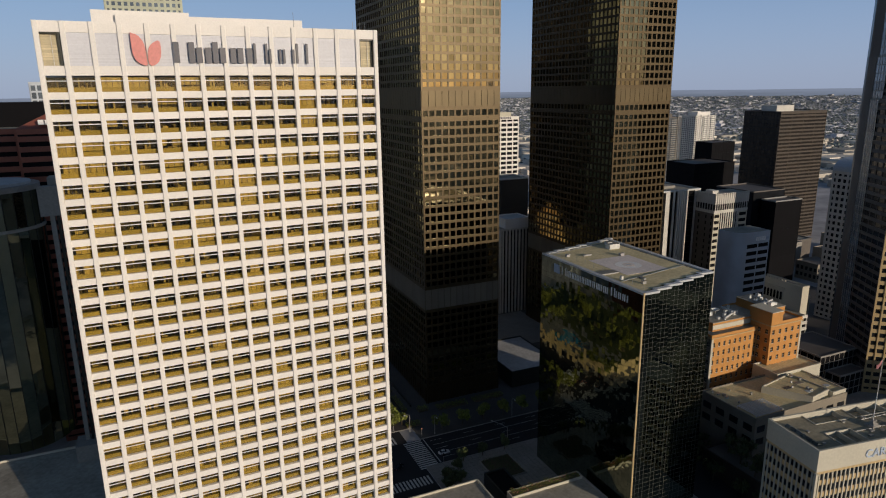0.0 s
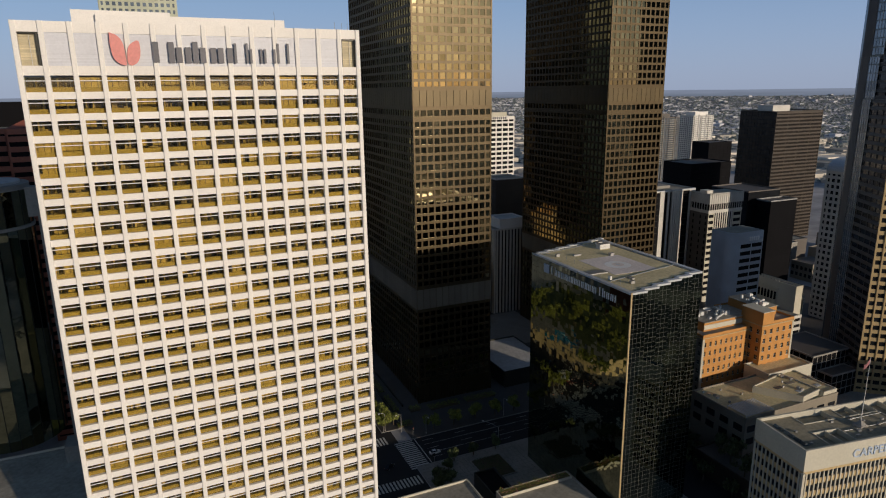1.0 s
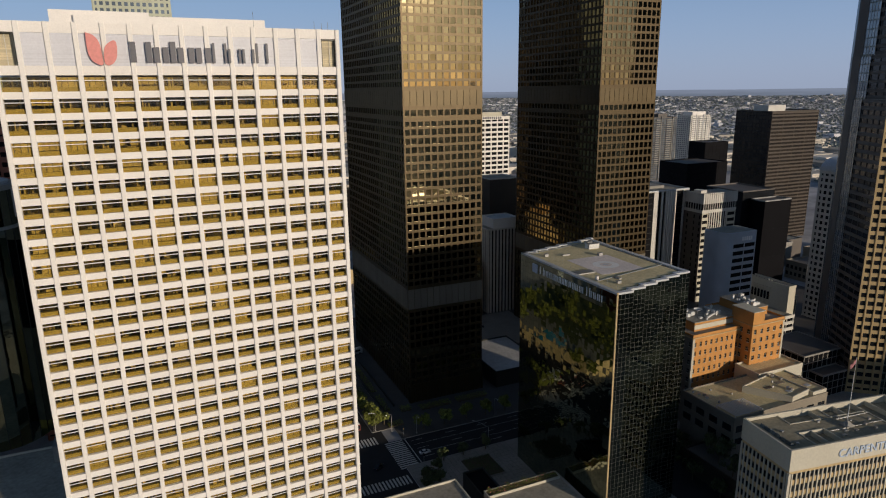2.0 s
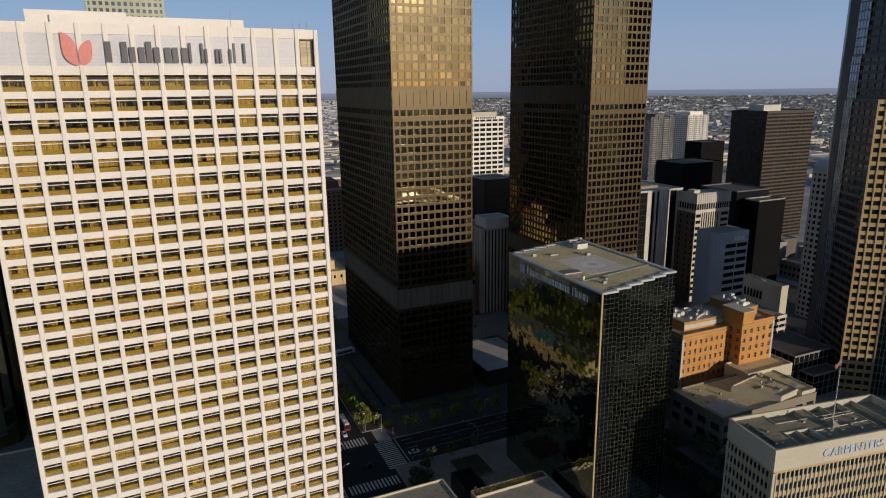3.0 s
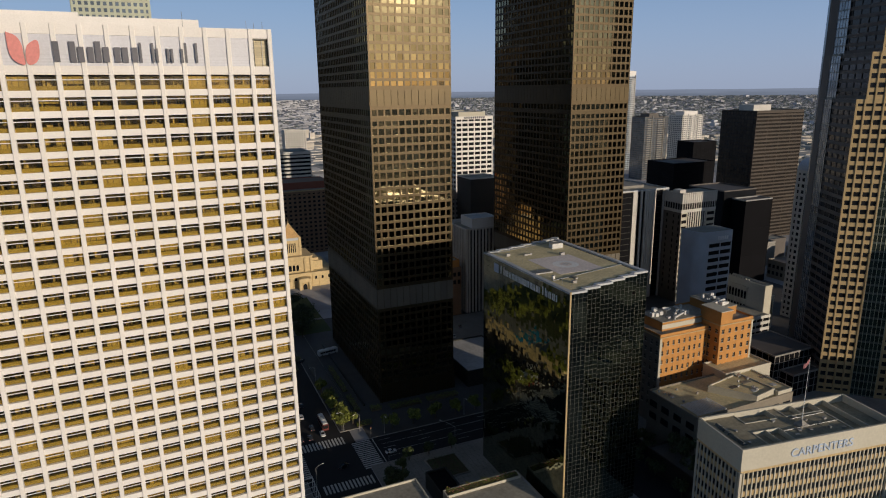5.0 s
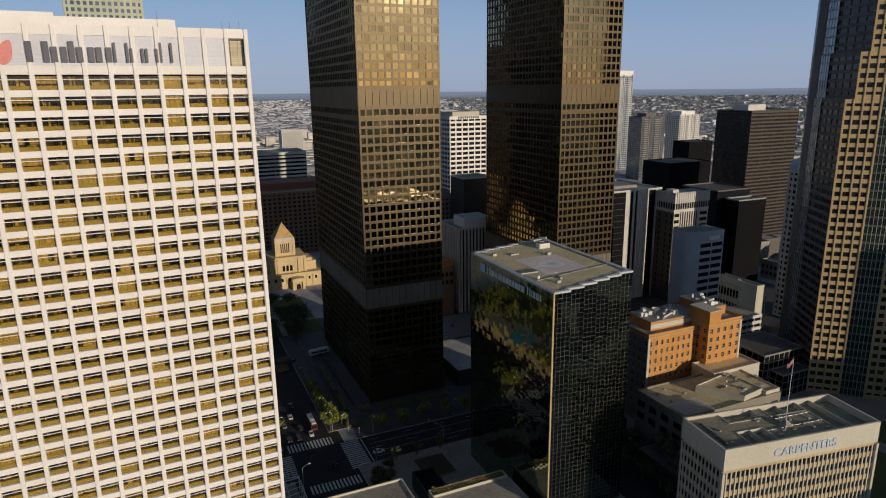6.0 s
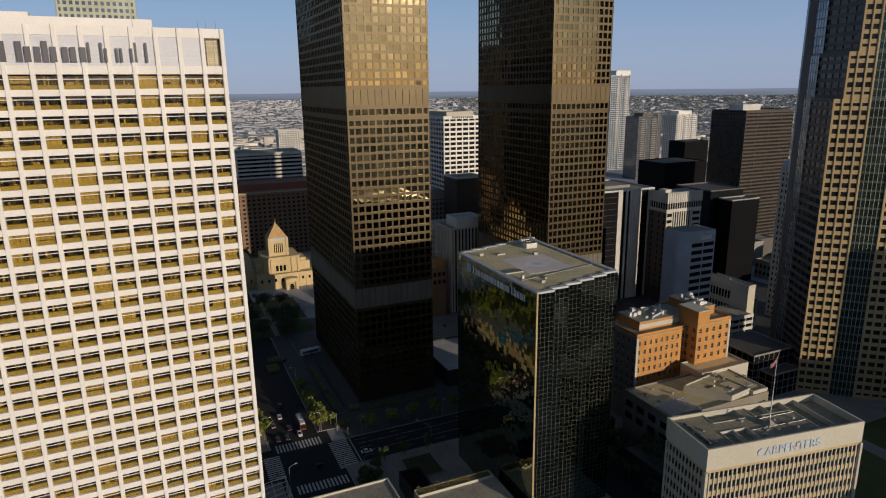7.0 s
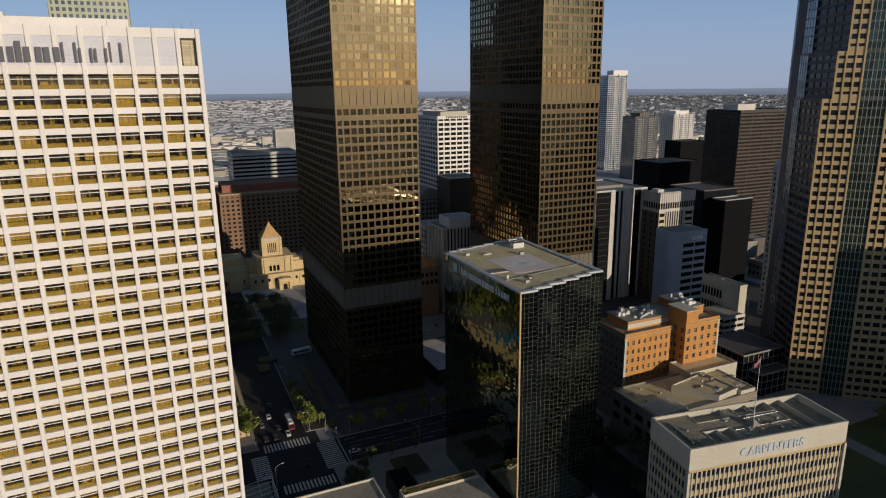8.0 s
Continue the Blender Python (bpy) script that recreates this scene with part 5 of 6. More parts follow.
red = block("red_granite_block", "red granite office block with dark ribbon windows", -47, -22, 283, 325, 128, M_REDSTONE, M_BLACK, 60, 3.75, 0.8, 2.0, 0.4, "SW", parapet=0)
block("red_granite_block", "red granite office wing with dark ribbon windows", -95, -47.3, 289, 325, 128, M_REDSTONE, M_BLACK, 60, 3.75, 0.8, 2.0, 0.4, "SE", parapet=0)
part("plant_storey", Solid().box(-95, -22.5, 304, 324, 128, 137.5), M_BLACK, red, "dark sloping plant storey")
rf = Solid()
rf.v += [Vector(p) for p in ((-47, 283, 128), (-22, 283, 128), (-22, 325, 128), (-47, 325, 128), (-30, 300, 137), (-22, 300, 137), (-22, 325, 137), (-30, 325, 137))]
rf.f += [(0, 1, 5, 4), (3, 0, 4, 7), (4, 5, 6, 7), (1, 2, 6, 5), (2, 3, 7, 6)]
part("sloped_roof", rf, M_REDSTONE, red)
sg = thing("wall_sign", "row of white sign bars on red granite", "sign", (-36, 282.6, 131))
for i in range(4):
    part("sign_bar", Solid().box(-3 + i * 2.3, -1.2 + i * 2.3, -0.2, 3.0, -1.6, 0.2), M_SIGNWHITE, sg)


def hotel_cylinders():
    t = thing("round_glass_hotel", "round dark mirror-glass hotel tower with a concrete lift shaft", "hotel")
    def drum(cx, cy, r, z0, z1, m, n=40, name="drum"):
        ring = [(cx + r * math.cos(2 * math.pi * i / n), cy + r * math.sin(2 * math.pi * i / n)) for i in range(n)]
        return part(name, Solid().prism(ring, z0, z1), m, t)
    drum(-52, 248, 15, 24, 110.5, M_BLKGLASS, 28)
    drum(-52, 248, 15.4, 110.5, 112.2, M_CONC, name="rim")
    drum(-52, 248, 15.5, 98, 99, M_CONC, name="rim")
    drum(-52, 248, 13, 112.2, 113.0, M_ROOFPALE, name="roof")
    for i in range(28):
        a = 2 * math.pi * i / 28
        part("rib", Solid().tube((-52 + 15.1 * math.cos(a), 248 + 15.1 * math.sin(a), 24), (-52 + 15.1 * math.cos(a), 248 + 15.1 * math.sin(a), 110.5), 0.12, 0.12, 5), M_DARKMULL, t)
    drum(-22, 252, 10, 24, 113, M_CONC)
    drum(-22, 252, 10.05, 60, 92, M_DKGLASS)
    drum(-20, 236, 6.5, 24, 93, M_BLKGLASS, 20)
    drum(-20, 236, 7.2, 93, 94, M_ROOFPALE, name="rim")
    part("lift_shaft", Solid().box(-31.3, -30.0, 221, 222.3, 24, 108), M_CONC, t)
    part("lift_shaft", Solid().box(-29.5, -28.8, 221, 222.3, 24, 108), M_DARKMULL, t)
    part("lift_head", Solid().box(-33.4, -28.0, 219.5, 223.5, 105, 113.8), M_CONC, t)
    part("lift_head", Solid().box(-31, -22, 224, 230, 107, 116), M_CONC, t)
    part("lift_foot", Solid().box(-34, -26, 217, 225, 24, 30), M_CONC, t)


hotel_cylinders()


def library():
    t = thing("stone_library", "buff stone library with a stepped tower and pyramid roof", "library")
    cx, y0 = 102.6, 445.0
    # main block: sunlit front with small square windows under a coping
    part("base", Solid().box(84, 132, y0, 496, -0.2, 9.8), M_STONE, t)
    part("roof", Solid().box(84.8, 131.2, y0 + 0.8, 495, 9.8, 9.9), M_ROOFTAN, t)
    for a, b, c, d in ((83.9, 132.1, y0 - 0.1, y0 + 0.7), (83.9, 84.7, y0 + 0.7, 496)):
        part("coping", Solid().box(a, b, c, d, 9.8, 10.8), M_STONE, t)
    for i in range(9):
        x = 87.5 + i * 4.9
        if abs(x - 107.5) > 3.4:
            w = part("window", Solid().box(x - 0.75, x + 0.75, y0 - 0.06, y0 + 0.1, 5.4, 7.6), M_DKGLASS, t)
            part("window_sill", Solid().box(x - 0.95, x + 0.95, y0 - 0.25, y0 + 0.05, 5.1, 5.38), M_STONE, w)
    for x in (86, 95.4, 100.5, 114.8, 119.6, 128):
        part("buttress", Solid().box(x - 0.5, x + 0.5, y0 - 0.55, y0, -0.2, 8.6), M_STONE, t)
    # porch with an arched door
    part("porch", Solid().box(103.2, 104.9, 438, y0, -0.2, 8.2).box(110.3, 112, 438, y0, -0.2, 8.2).box(104.9, 110.3, 438, y0, 5.6, 8.6), M_STONE, t)
    part("porch_recess", Solid().box(104.95, 110.25, 439.6, 439.9, -0.2, 5.6), M_TAN, t)
    arch = [(106.1, -0.2), (109.1, -0.2)] + [(107.6 + 1.5 * math.cos(math.pi * i / 8), 2.6 + 1.5 * math.sin(math.pi * i / 8)) for i in range(9)]
    s, n = Solid(), 11
    s.v += [Vector((x, 439.5, z)) for x, z in arch] + [Vector((x, 439.62, z)) for x, z in arch]
    s.f += [tuple(range(n)), tuple(reversed(range(n, 2 * n)))] + [(i, i + n, (i + 1) % n + n, (i + 1) % n) for i in range(n)]
    part("porch_door", s, M_DKGLASS, t)
    # lower drum of the tower with buttressed corners and an arched window
    part("tower_base", Solid().box(90.5, 116.5, 452, 478, 9.9, 21.2), M_STONE, t)
    part("tower_base_coping", Solid().box(90.2, 116.8, 451.7, 478.3, 21.2, 21.8), M_STONE, t)
    for x in (91.5, 96.2, 111.0, 115.5):
        part("buttress", Solid().box(x - 0.9, x + 0.9, 451.1, 452, 9.9, 20.4), M_STONE, t)
    for k in range(3):
        x = cx + (k - 1) * 2.7
        part("tower_arch", Solid().box(x - 0.95, x + 0.95, 451.9, 452.06, 11.2, 14.6).tube((x, 452.06, 14.6), (x, 451.9, 14.6), 0.95, 0.95, 14), M_DKGLASS, t)
    part("side_turret", Solid().box(116.5, 124.5, 455, 474, 9.9, 16.4), M_STONE, t)
    part("side_turret", Solid().box(117.5, 122, 457, 472, 16.4, 18.4), M_STONE, t)
    part("side_turret", Solid().box(85.2, 90.5, 455, 474, 9.9, 17.2), M_STONE, t)
    # upper shaft with five tall slots
    part("tower_shaft", Solid().box(cx - 7, cx + 7, 457, 472, 21.8, 34.2), M_STONE, t)
    for sx in (-6.4, 6.4):
        part("shaft_corner", Solid().box(cx + sx - 0.9, cx + sx + 0.9, 456.4, 457, 21.8, 35.4), M_STONE, t)
    part("shaft_frieze", Solid().box(cx - 5.4, cx + 5.4, 456.8, 457.0, 33.2, 35.0), M_GREYWALL, t, "pale tiled frieze")
    part("shaft_top", Solid().box(cx - 7.0, cx + 7.0, 457.02, 472, 34.2, 35.2), M_STONE, t)
    for i in range(5):
        part("tower_slot", Solid().box(cx - 3.2 + i * 1.4, cx - 2.5 + i * 1.4, 456.9, 457.1, 24.0, 31.0), M_DKGLASS, t)
    s = Solid()
    s.v += [Vector(p) for p in ((cx - 6.6, 457.4, 35.2), (cx + 6.6, 457.4, 35.2), (cx + 6.6, 471.6, 35.2), (cx - 6.6, 471.6, 35.2), (cx, 464.5, 45.2))]
    s.f += [(0, 1, 4), (1, 2, 4), (2, 3, 4), (3, 0, 4), (3, 2, 1, 0)]
    part("pyramid_roof", s, M_PYRAMID, t, "tiled buff pyramid roof with tan ridges")
    for k, (px, py) in enumerate(((-6.6, 457.4), (6.6, 457.4), (-6.6, 471.6))):
        part("roof_ridge", Solid().tube((cx + px, py, 35.2), (cx, 464.5, 45.25), 0.3, 0.2, 5), M_STONE, t)
    part("finial", Solid().tube((cx, 464.5, 45), (cx, 464.5, 48.2), 0.28, 0.08, 6), M_TAN, t)
    # west wings with stepped courts and parapets
    for a, b, c, d, z in ((66, 84, 452, 470, 13.4), (54, 66, 448, 492, 9.0), (66, 84, 470, 495, 17.5), (70, 78, 446, 452, 8.6), (48, 60, 470, 492, 15.5)):
        part("wing", Solid().box(a, b - 0.02, c, d - 0.02, -0.2, z), M_STONE, t)
        part("wing_roof", Solid().box(a + 0.6, b - 0.6, c + 0.6, d - 0.6, z, z + 0.06), M_ROOFTAN, t)
        part("wing_parapet", Solid().box(a - 0.1, b + 0.08, c - 0.1, c + 0.6, z, z + 1.0).box(a - 0.1, a + 0.6, c + 0.6, d, z, z + 1.0), M_STONE, t)
    for i in range(7):
        x = 55.5 + i * 4.2
        part("window", Solid().box(x - 0.5, x + 0.5, (447.94 if x < 66 else 451.94), (448.1 if x < 66 else 452.1), 4.5, 7.2), M_DKGLASS, t)


M_PYRAMID = mat("pyramid_tile", (0.58, 0.36, 0.15), 0.7, dark=0.75, light=1.2, big=0.3, fine=1.5)
library()


# ---- far city ----
def far_city():
    rng = random.Random(11)
    near, far, trees = Solid(), Solid(), Solid()

    def canopy(x, y, g, R):
        k = len(trees.v)
        for a, b, c in ((1, 0, 0.3), (0.3, 0.9, 0.4), (-0.8, 0.5, 0.3), (-0.7, -0.7, 0.35), (0.4, -0.9, 0.25), (0.05, 0.0, 0.9)):
            trees.v.append(Vector((x + R * a * rng.uniform(0.7, 1.2), y + R * b * rng.uniform(0.7, 1.2), g + R * c * rng.uniform(0.8, 1.3))))
        trees.f.extend((k + n, k + (n + 1) % 5, k + 5) for n in range(5))

    # rings of the plain: inner and outer radius, houses, trees, share of large sheds
    for r0, r1, houses, greens, sheds in ((560, 1400, 5200, 2600, 0.10), (1400, 2500, 8500, 6500, 0.06), (2500, 3600, 11000, 10000, 0.04), (3600, 4270, 8000, 8000, 0.03)):
        for i in range(houses + greens):
            a = radians(rng.uniform(22, 104))
            r = math.sqrt(r0 ** 2 + (r1 ** 2 - r0 ** 2) * rng.random())
            x, y = r * math.cos(a), 200 + r * math.sin(a)
            if r < 1150 and 420 < x < 900 and y < 950 or r < 900 and (x < 40 or rng.random() < 0.4):
                continue
            g = ground_height(x, y)
            if i >= houses and a > 1.12 and rng.random() < 0.75:     # the flat industrial side has few trees
                continue
            if i >= houses:
                canopy(x, y, g, rng.uniform(4, 8))
                continue
            if rng.random() < sheds * (3.0 if a > 1.12 else 1.0):
                w, d, h = rng.uniform(25, 70), rng.uniform(20, 50), rng.uniform(6, 11)
            else:
                w, d, h = rng.uniform(6, 13), rng.uniform(6, 12), rng.uniform(2.5, 5.5)
            if rng.random() < 0.007:
                w, d, h = rng.uniform(14, 28), rng.uniform(14, 24), rng.uniform(14, 30)
            # far boxes kept low, so their shadows stay faint as in haze
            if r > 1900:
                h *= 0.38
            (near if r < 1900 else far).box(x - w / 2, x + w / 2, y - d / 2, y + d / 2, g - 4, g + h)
    # unseen boxes behind the camera, added to be mirrored dark in the glass
    for i in range(2600):
        a, r = radians(rng.uniform(185, 355)), rng.uniform(420, 3600)
        x, y = 60 + r * math.cos(a), r * math.sin(a)
        g, h = ground_height(x, y), rng.choice((6, 8, 10, 14, 20)) * rng.uniform(0.8, 1.6)
        w, d = rng.uniform(15, 55), rng.uniform(15, 45)
        near.box(x - w / 2, x + w / 2, y - d / 2, y + d / 2, g - 4, g + h)
    # taller unseen boxes, added to darken what the lower windows mirror
    for i in range(520):
        a, r = radians(rng.uniform(190, 350)), rng.uniform(340, 1000)
        x, y = 60 + r * math.cos(a), r * math.sin(a)
        w, d, h = rng.uniform(15, 40), rng.uniform(15, 35), rng.uniform(16, 42)
        near.box(x - w / 2, x + w / 2, y - d / 2, y + d / 2, -1, h)
    part("distant_building", far, M_DISTWALL, None, "small far roofs with haze put into their pale colour", "stuff")
    part("far_building", near, M_FARWALL, None, "low sunlit city buildings to the horizon, plus unseen ones for reflections", "stuff")
    part("far_tree", trees, M_LEAFFAR, None, "trees between the far buildings, haze put into their pale green", "stuff")


# distance haze is mixed into this pale, low-contrast wall colour
M_DISTWALL = mat("hazed_walls", (0.50, 0.50, 0.53), 0.95, dark=0.88, light=1.1, piece=0.22, big=0.003, fine=0.02)
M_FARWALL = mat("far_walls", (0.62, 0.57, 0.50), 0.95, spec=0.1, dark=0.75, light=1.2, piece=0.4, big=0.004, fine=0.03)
far_city()


def painted_haze():
    """A glowing band right round the horizon: bluish haze painted as emission, with an added ridge line."""
    m = bpy.data.materials.new("painted_haze")
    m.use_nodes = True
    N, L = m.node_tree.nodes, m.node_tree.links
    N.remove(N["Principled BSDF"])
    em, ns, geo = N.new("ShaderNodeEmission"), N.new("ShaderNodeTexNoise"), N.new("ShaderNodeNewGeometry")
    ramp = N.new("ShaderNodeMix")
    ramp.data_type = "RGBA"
    # haze tones from foot to top, painted as glow
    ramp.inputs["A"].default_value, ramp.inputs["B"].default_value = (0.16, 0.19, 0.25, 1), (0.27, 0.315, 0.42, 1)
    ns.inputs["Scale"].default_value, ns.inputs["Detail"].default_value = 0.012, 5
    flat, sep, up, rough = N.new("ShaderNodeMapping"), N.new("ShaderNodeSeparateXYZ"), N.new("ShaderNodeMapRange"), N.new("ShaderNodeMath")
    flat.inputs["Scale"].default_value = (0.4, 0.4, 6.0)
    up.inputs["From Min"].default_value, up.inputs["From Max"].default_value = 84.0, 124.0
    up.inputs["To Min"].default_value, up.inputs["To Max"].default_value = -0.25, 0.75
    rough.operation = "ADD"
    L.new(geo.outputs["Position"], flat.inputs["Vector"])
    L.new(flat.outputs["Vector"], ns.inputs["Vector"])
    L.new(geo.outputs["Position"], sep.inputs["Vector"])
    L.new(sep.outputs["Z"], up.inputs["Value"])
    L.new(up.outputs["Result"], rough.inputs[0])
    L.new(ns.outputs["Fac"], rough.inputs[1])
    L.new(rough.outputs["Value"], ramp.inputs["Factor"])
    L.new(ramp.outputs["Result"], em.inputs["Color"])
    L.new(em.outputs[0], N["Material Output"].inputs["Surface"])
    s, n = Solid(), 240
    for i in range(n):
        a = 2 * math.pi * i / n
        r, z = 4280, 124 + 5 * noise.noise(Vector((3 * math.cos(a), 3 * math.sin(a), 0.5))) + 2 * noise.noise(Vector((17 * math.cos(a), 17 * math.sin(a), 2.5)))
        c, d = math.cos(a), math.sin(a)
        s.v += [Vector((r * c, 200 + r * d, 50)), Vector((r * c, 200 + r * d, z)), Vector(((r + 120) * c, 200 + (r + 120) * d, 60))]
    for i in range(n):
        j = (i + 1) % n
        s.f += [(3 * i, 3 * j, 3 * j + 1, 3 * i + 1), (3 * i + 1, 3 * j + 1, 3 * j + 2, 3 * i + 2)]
    part("backdrop", s, m, None, "glowing blue-grey band, painted horizon haze with a hill-like edge", "structure")


painted_haze()


# ---- hidden dark towers added behind the white tower, only to darken the bronze glass ----
for x0, x1, y0, y1, z1 in ((-70, -24, 600, 650, 188), (-20, 24, 520, 640, 300), (35, 64, 592, 632, 182)):
    low_block("unseen dark tower added to darken the bronze glass reflections", x0, x1, y0, y1, z1, M_BROWN, M_ROOFGREY)


# ---- unseen blocks added behind the camera to cast shade on streets and towers ----
for x0, x1, y0, y1, z1 in ((60, 110, -160, -110, 46), (120, 190, -150, -95, 52), (200, 280, -170, -120, 50), (300, 380, -120, -60, 48), (400, 480, -90, -30, 50), (150, 215, -40, 10, 33), (235, 300, 0, 50, 30), (-80, 40, -190, -140, 40), (341.3, 372, 57, 60, 88), (296, 341.2, 36, 60, 37)):
    low_block("unseen block added behind the viewpoint to cast shade", x0, x1, y0, y1, z1, M_CONC, M_ROOFGREY, 0)


# ---- street life ----
def tree(x, y, h, r, seed, z=0.2, leaf=None, label="broad street tree with yellow-green leaves", dense=750):
    rng = random.Random(seed)
    t = thing("street_tree", label, "tree", (x, y, z), "street trees")
    tr = Solid().tube((0, 0, -0.1), (0.1, 0, h * 0.5), 0.24, 0.15, 7)
    for i in range(5):
        a = 2 * math.pi * i / 5 + rng.random()
        tr.tube((0.1, 0, h * rng.uniform(0.35, 0.5)), (r * 0.6 * math.cos(a), r * 0.6 * math.sin(a), h * rng.uniform(0.6, 0.8)), 0.11, 0.04, 5)
    part("trunk", tr, M_BARK, t)
    c = Solid()
    lumps = [(rng.gauss(0, r * 0.42), rng.gauss(0, r * 0.42), h * rng.uniform(0.55, 0.92), r * rng.uniform(0.45, 0.7)) for i in range(10)]
    for i in range(dense):
        lx, ly, lz, lr = rng.choice(lumps)
        d = Vector((rng.gauss(0, 1), rng.gauss(0, 1), rng.gauss(0, 0.8))).normalized() * lr * rng.uniform(0.35, 1.05)
        p = Vector((lx, ly, lz)) + d
        n = (d.normalized() + Vector((rng.gauss(0, 0.5), rng.gauss(0, 0.5), rng.gauss(0.2, 0.5)))).normalized()
        a = n.orthogonal().normalized()
        b = n.cross(a)
        w = rng.uniform(0.36, 0.75)
        k = len(c.v)
        c.v += [p - a * w, p + b * w * 0.6 + n * 0.06, p + a * w, p - b * w * 0.6 + n * 0.06]
        c.f.append((k, k + 1, k + 2, k + 3))
    part("crown", c, leaf or M_LEAF, t)
    return t


for i, (x, y, h, r) in enumerate(((98, 225.4, 7, 2.6), (107.5, 225.4, 7, 2.8), (118, 225.6, 7, 2.6), (127.5, 225.4, 6.5, 2.5), (137, 225.4, 6.5, 2.5), (147, 225.5, 6.5, 2.4),
                                  (78.8, 233.8, 8.5, 3.4), (80.0, 239, 8, 3.2), (79, 249, 7, 2.8), (78.6, 259, 6.5, 2.6), (78.5, 271, 6.5, 2.4), (84, 236.5, 5, 2.0),
                                  (55, 236, 9, 3.6), (53.5, 243, 9.5, 3.8), (52, 251, 9, 3.6),
                                  (96, 200.4, 5, 2.0), (104.5, 200.6, 5.2, 2.0), (114.5, 200.8, 5, 2.0), (85.0, 191, 4.4, 2.6), (84, 186.5, 4.2, 2.4), (91.5, 195.5, 4.6, 1.8), (89, 188, 4.0, 2.0))):
    # trees south of the street carry their shade in the darker leaf
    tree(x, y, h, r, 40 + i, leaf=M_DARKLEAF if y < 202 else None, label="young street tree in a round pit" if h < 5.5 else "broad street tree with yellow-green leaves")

for i, (x, y, z) in enumerate(((174, 121, 0.2), (173.5, 129, 0.2), (174, 138, 0.2), (180, 128, 8.0), (184, 136, 8.0), (180, 145, 8.0), (173, 150, 0.2), (172, 160, 0.2), (182, 152, 8.0), (184.5, 129, 8.0), (178, 137, 8.0), (186, 147, 8.0), (181, 163, 0.2), (184, 168, 0.2), (180, 171, 0.2), (170, 168, 0.2))):
    tree(x, y, 7.5, 2.8, 60 + i, z, leaf=M_DARKLEAF, label="leafy alley tree with the shade put into its dark leaves", dense=420)

# roof clutter on the low club building
rr2 = random.Random(77)
for i in range(14):
    x, y, z = (rr2.uniform(190, 206), rr2.uniform(158, 170), 22.6) if i < 7 else (rr2.uniform(217, 227), rr2.uniform(150, 163), 25.0)
    u = thing("roof_unit", "small grey metal vent on the club roof", "roof unit", (x, y, z - 0.01), "vents on the low club roof")
    a, h = rr2.uniform(0.25, 0.8), rr2.uniform(0.35, 1.0)
    part("casing", Solid().box(-a, a, -a * 0.7, a * 0.7, 0, h), M_WHITEMETAL if i % 2 else M_METAL, u)
    part("cap", Solid().box(-a - 0.06, a + 0.06, -a * 0.7 - 0.06, a * 0.7 + 0.06, h, h + 0.08), M_METAL, u)

# terrace garden beside the white tower
gar = thing("garden_terrace", "raised plaza garden with grass, stone edge and a blue pool", "garden", (30, 285, 0))
part("retaining_wall", Solid().box(-42, 25.4, -46, 82, 0.1, 4.6), M_STONE, gar)
part("lawn", Solid().box(-41, 24, -45, 81, 4.6, 4.75), M_GRASS, gar)
part("parapet", Solid().box(24.1, 25.5, -46.1, 62.1, 4.6, 6.0), M_STONE, gar)
part("path", Solid().box(8, 23.5, -40, 55, 4.75, 4.8), M_PAVE, gar)
part("pool_rim", Solid().box(12.7, 23.9, -17, 3, 4.8, 5.0), M_STONE, gar)
part("pool", Solid().box(13.5, 23.1, -16.2, 2.2, 4.95, 5.05), M_POOL, gar, "blue pool water")
for i, (x, y) in enumerate(((28, 258), (30, 272), (36, 303), (38, 306), (50, 312), (28, 292), (44, 325), (33, 330), (20, 300), (14, 320), (25, 340), (8, 280), (40, 341), (50, 334), (36, 246))):
    tree(x, y, 9 + (i % 3), 4.0, 90 + i, 4.7, label="leafy garden tree on the raised lawn", dense=600)


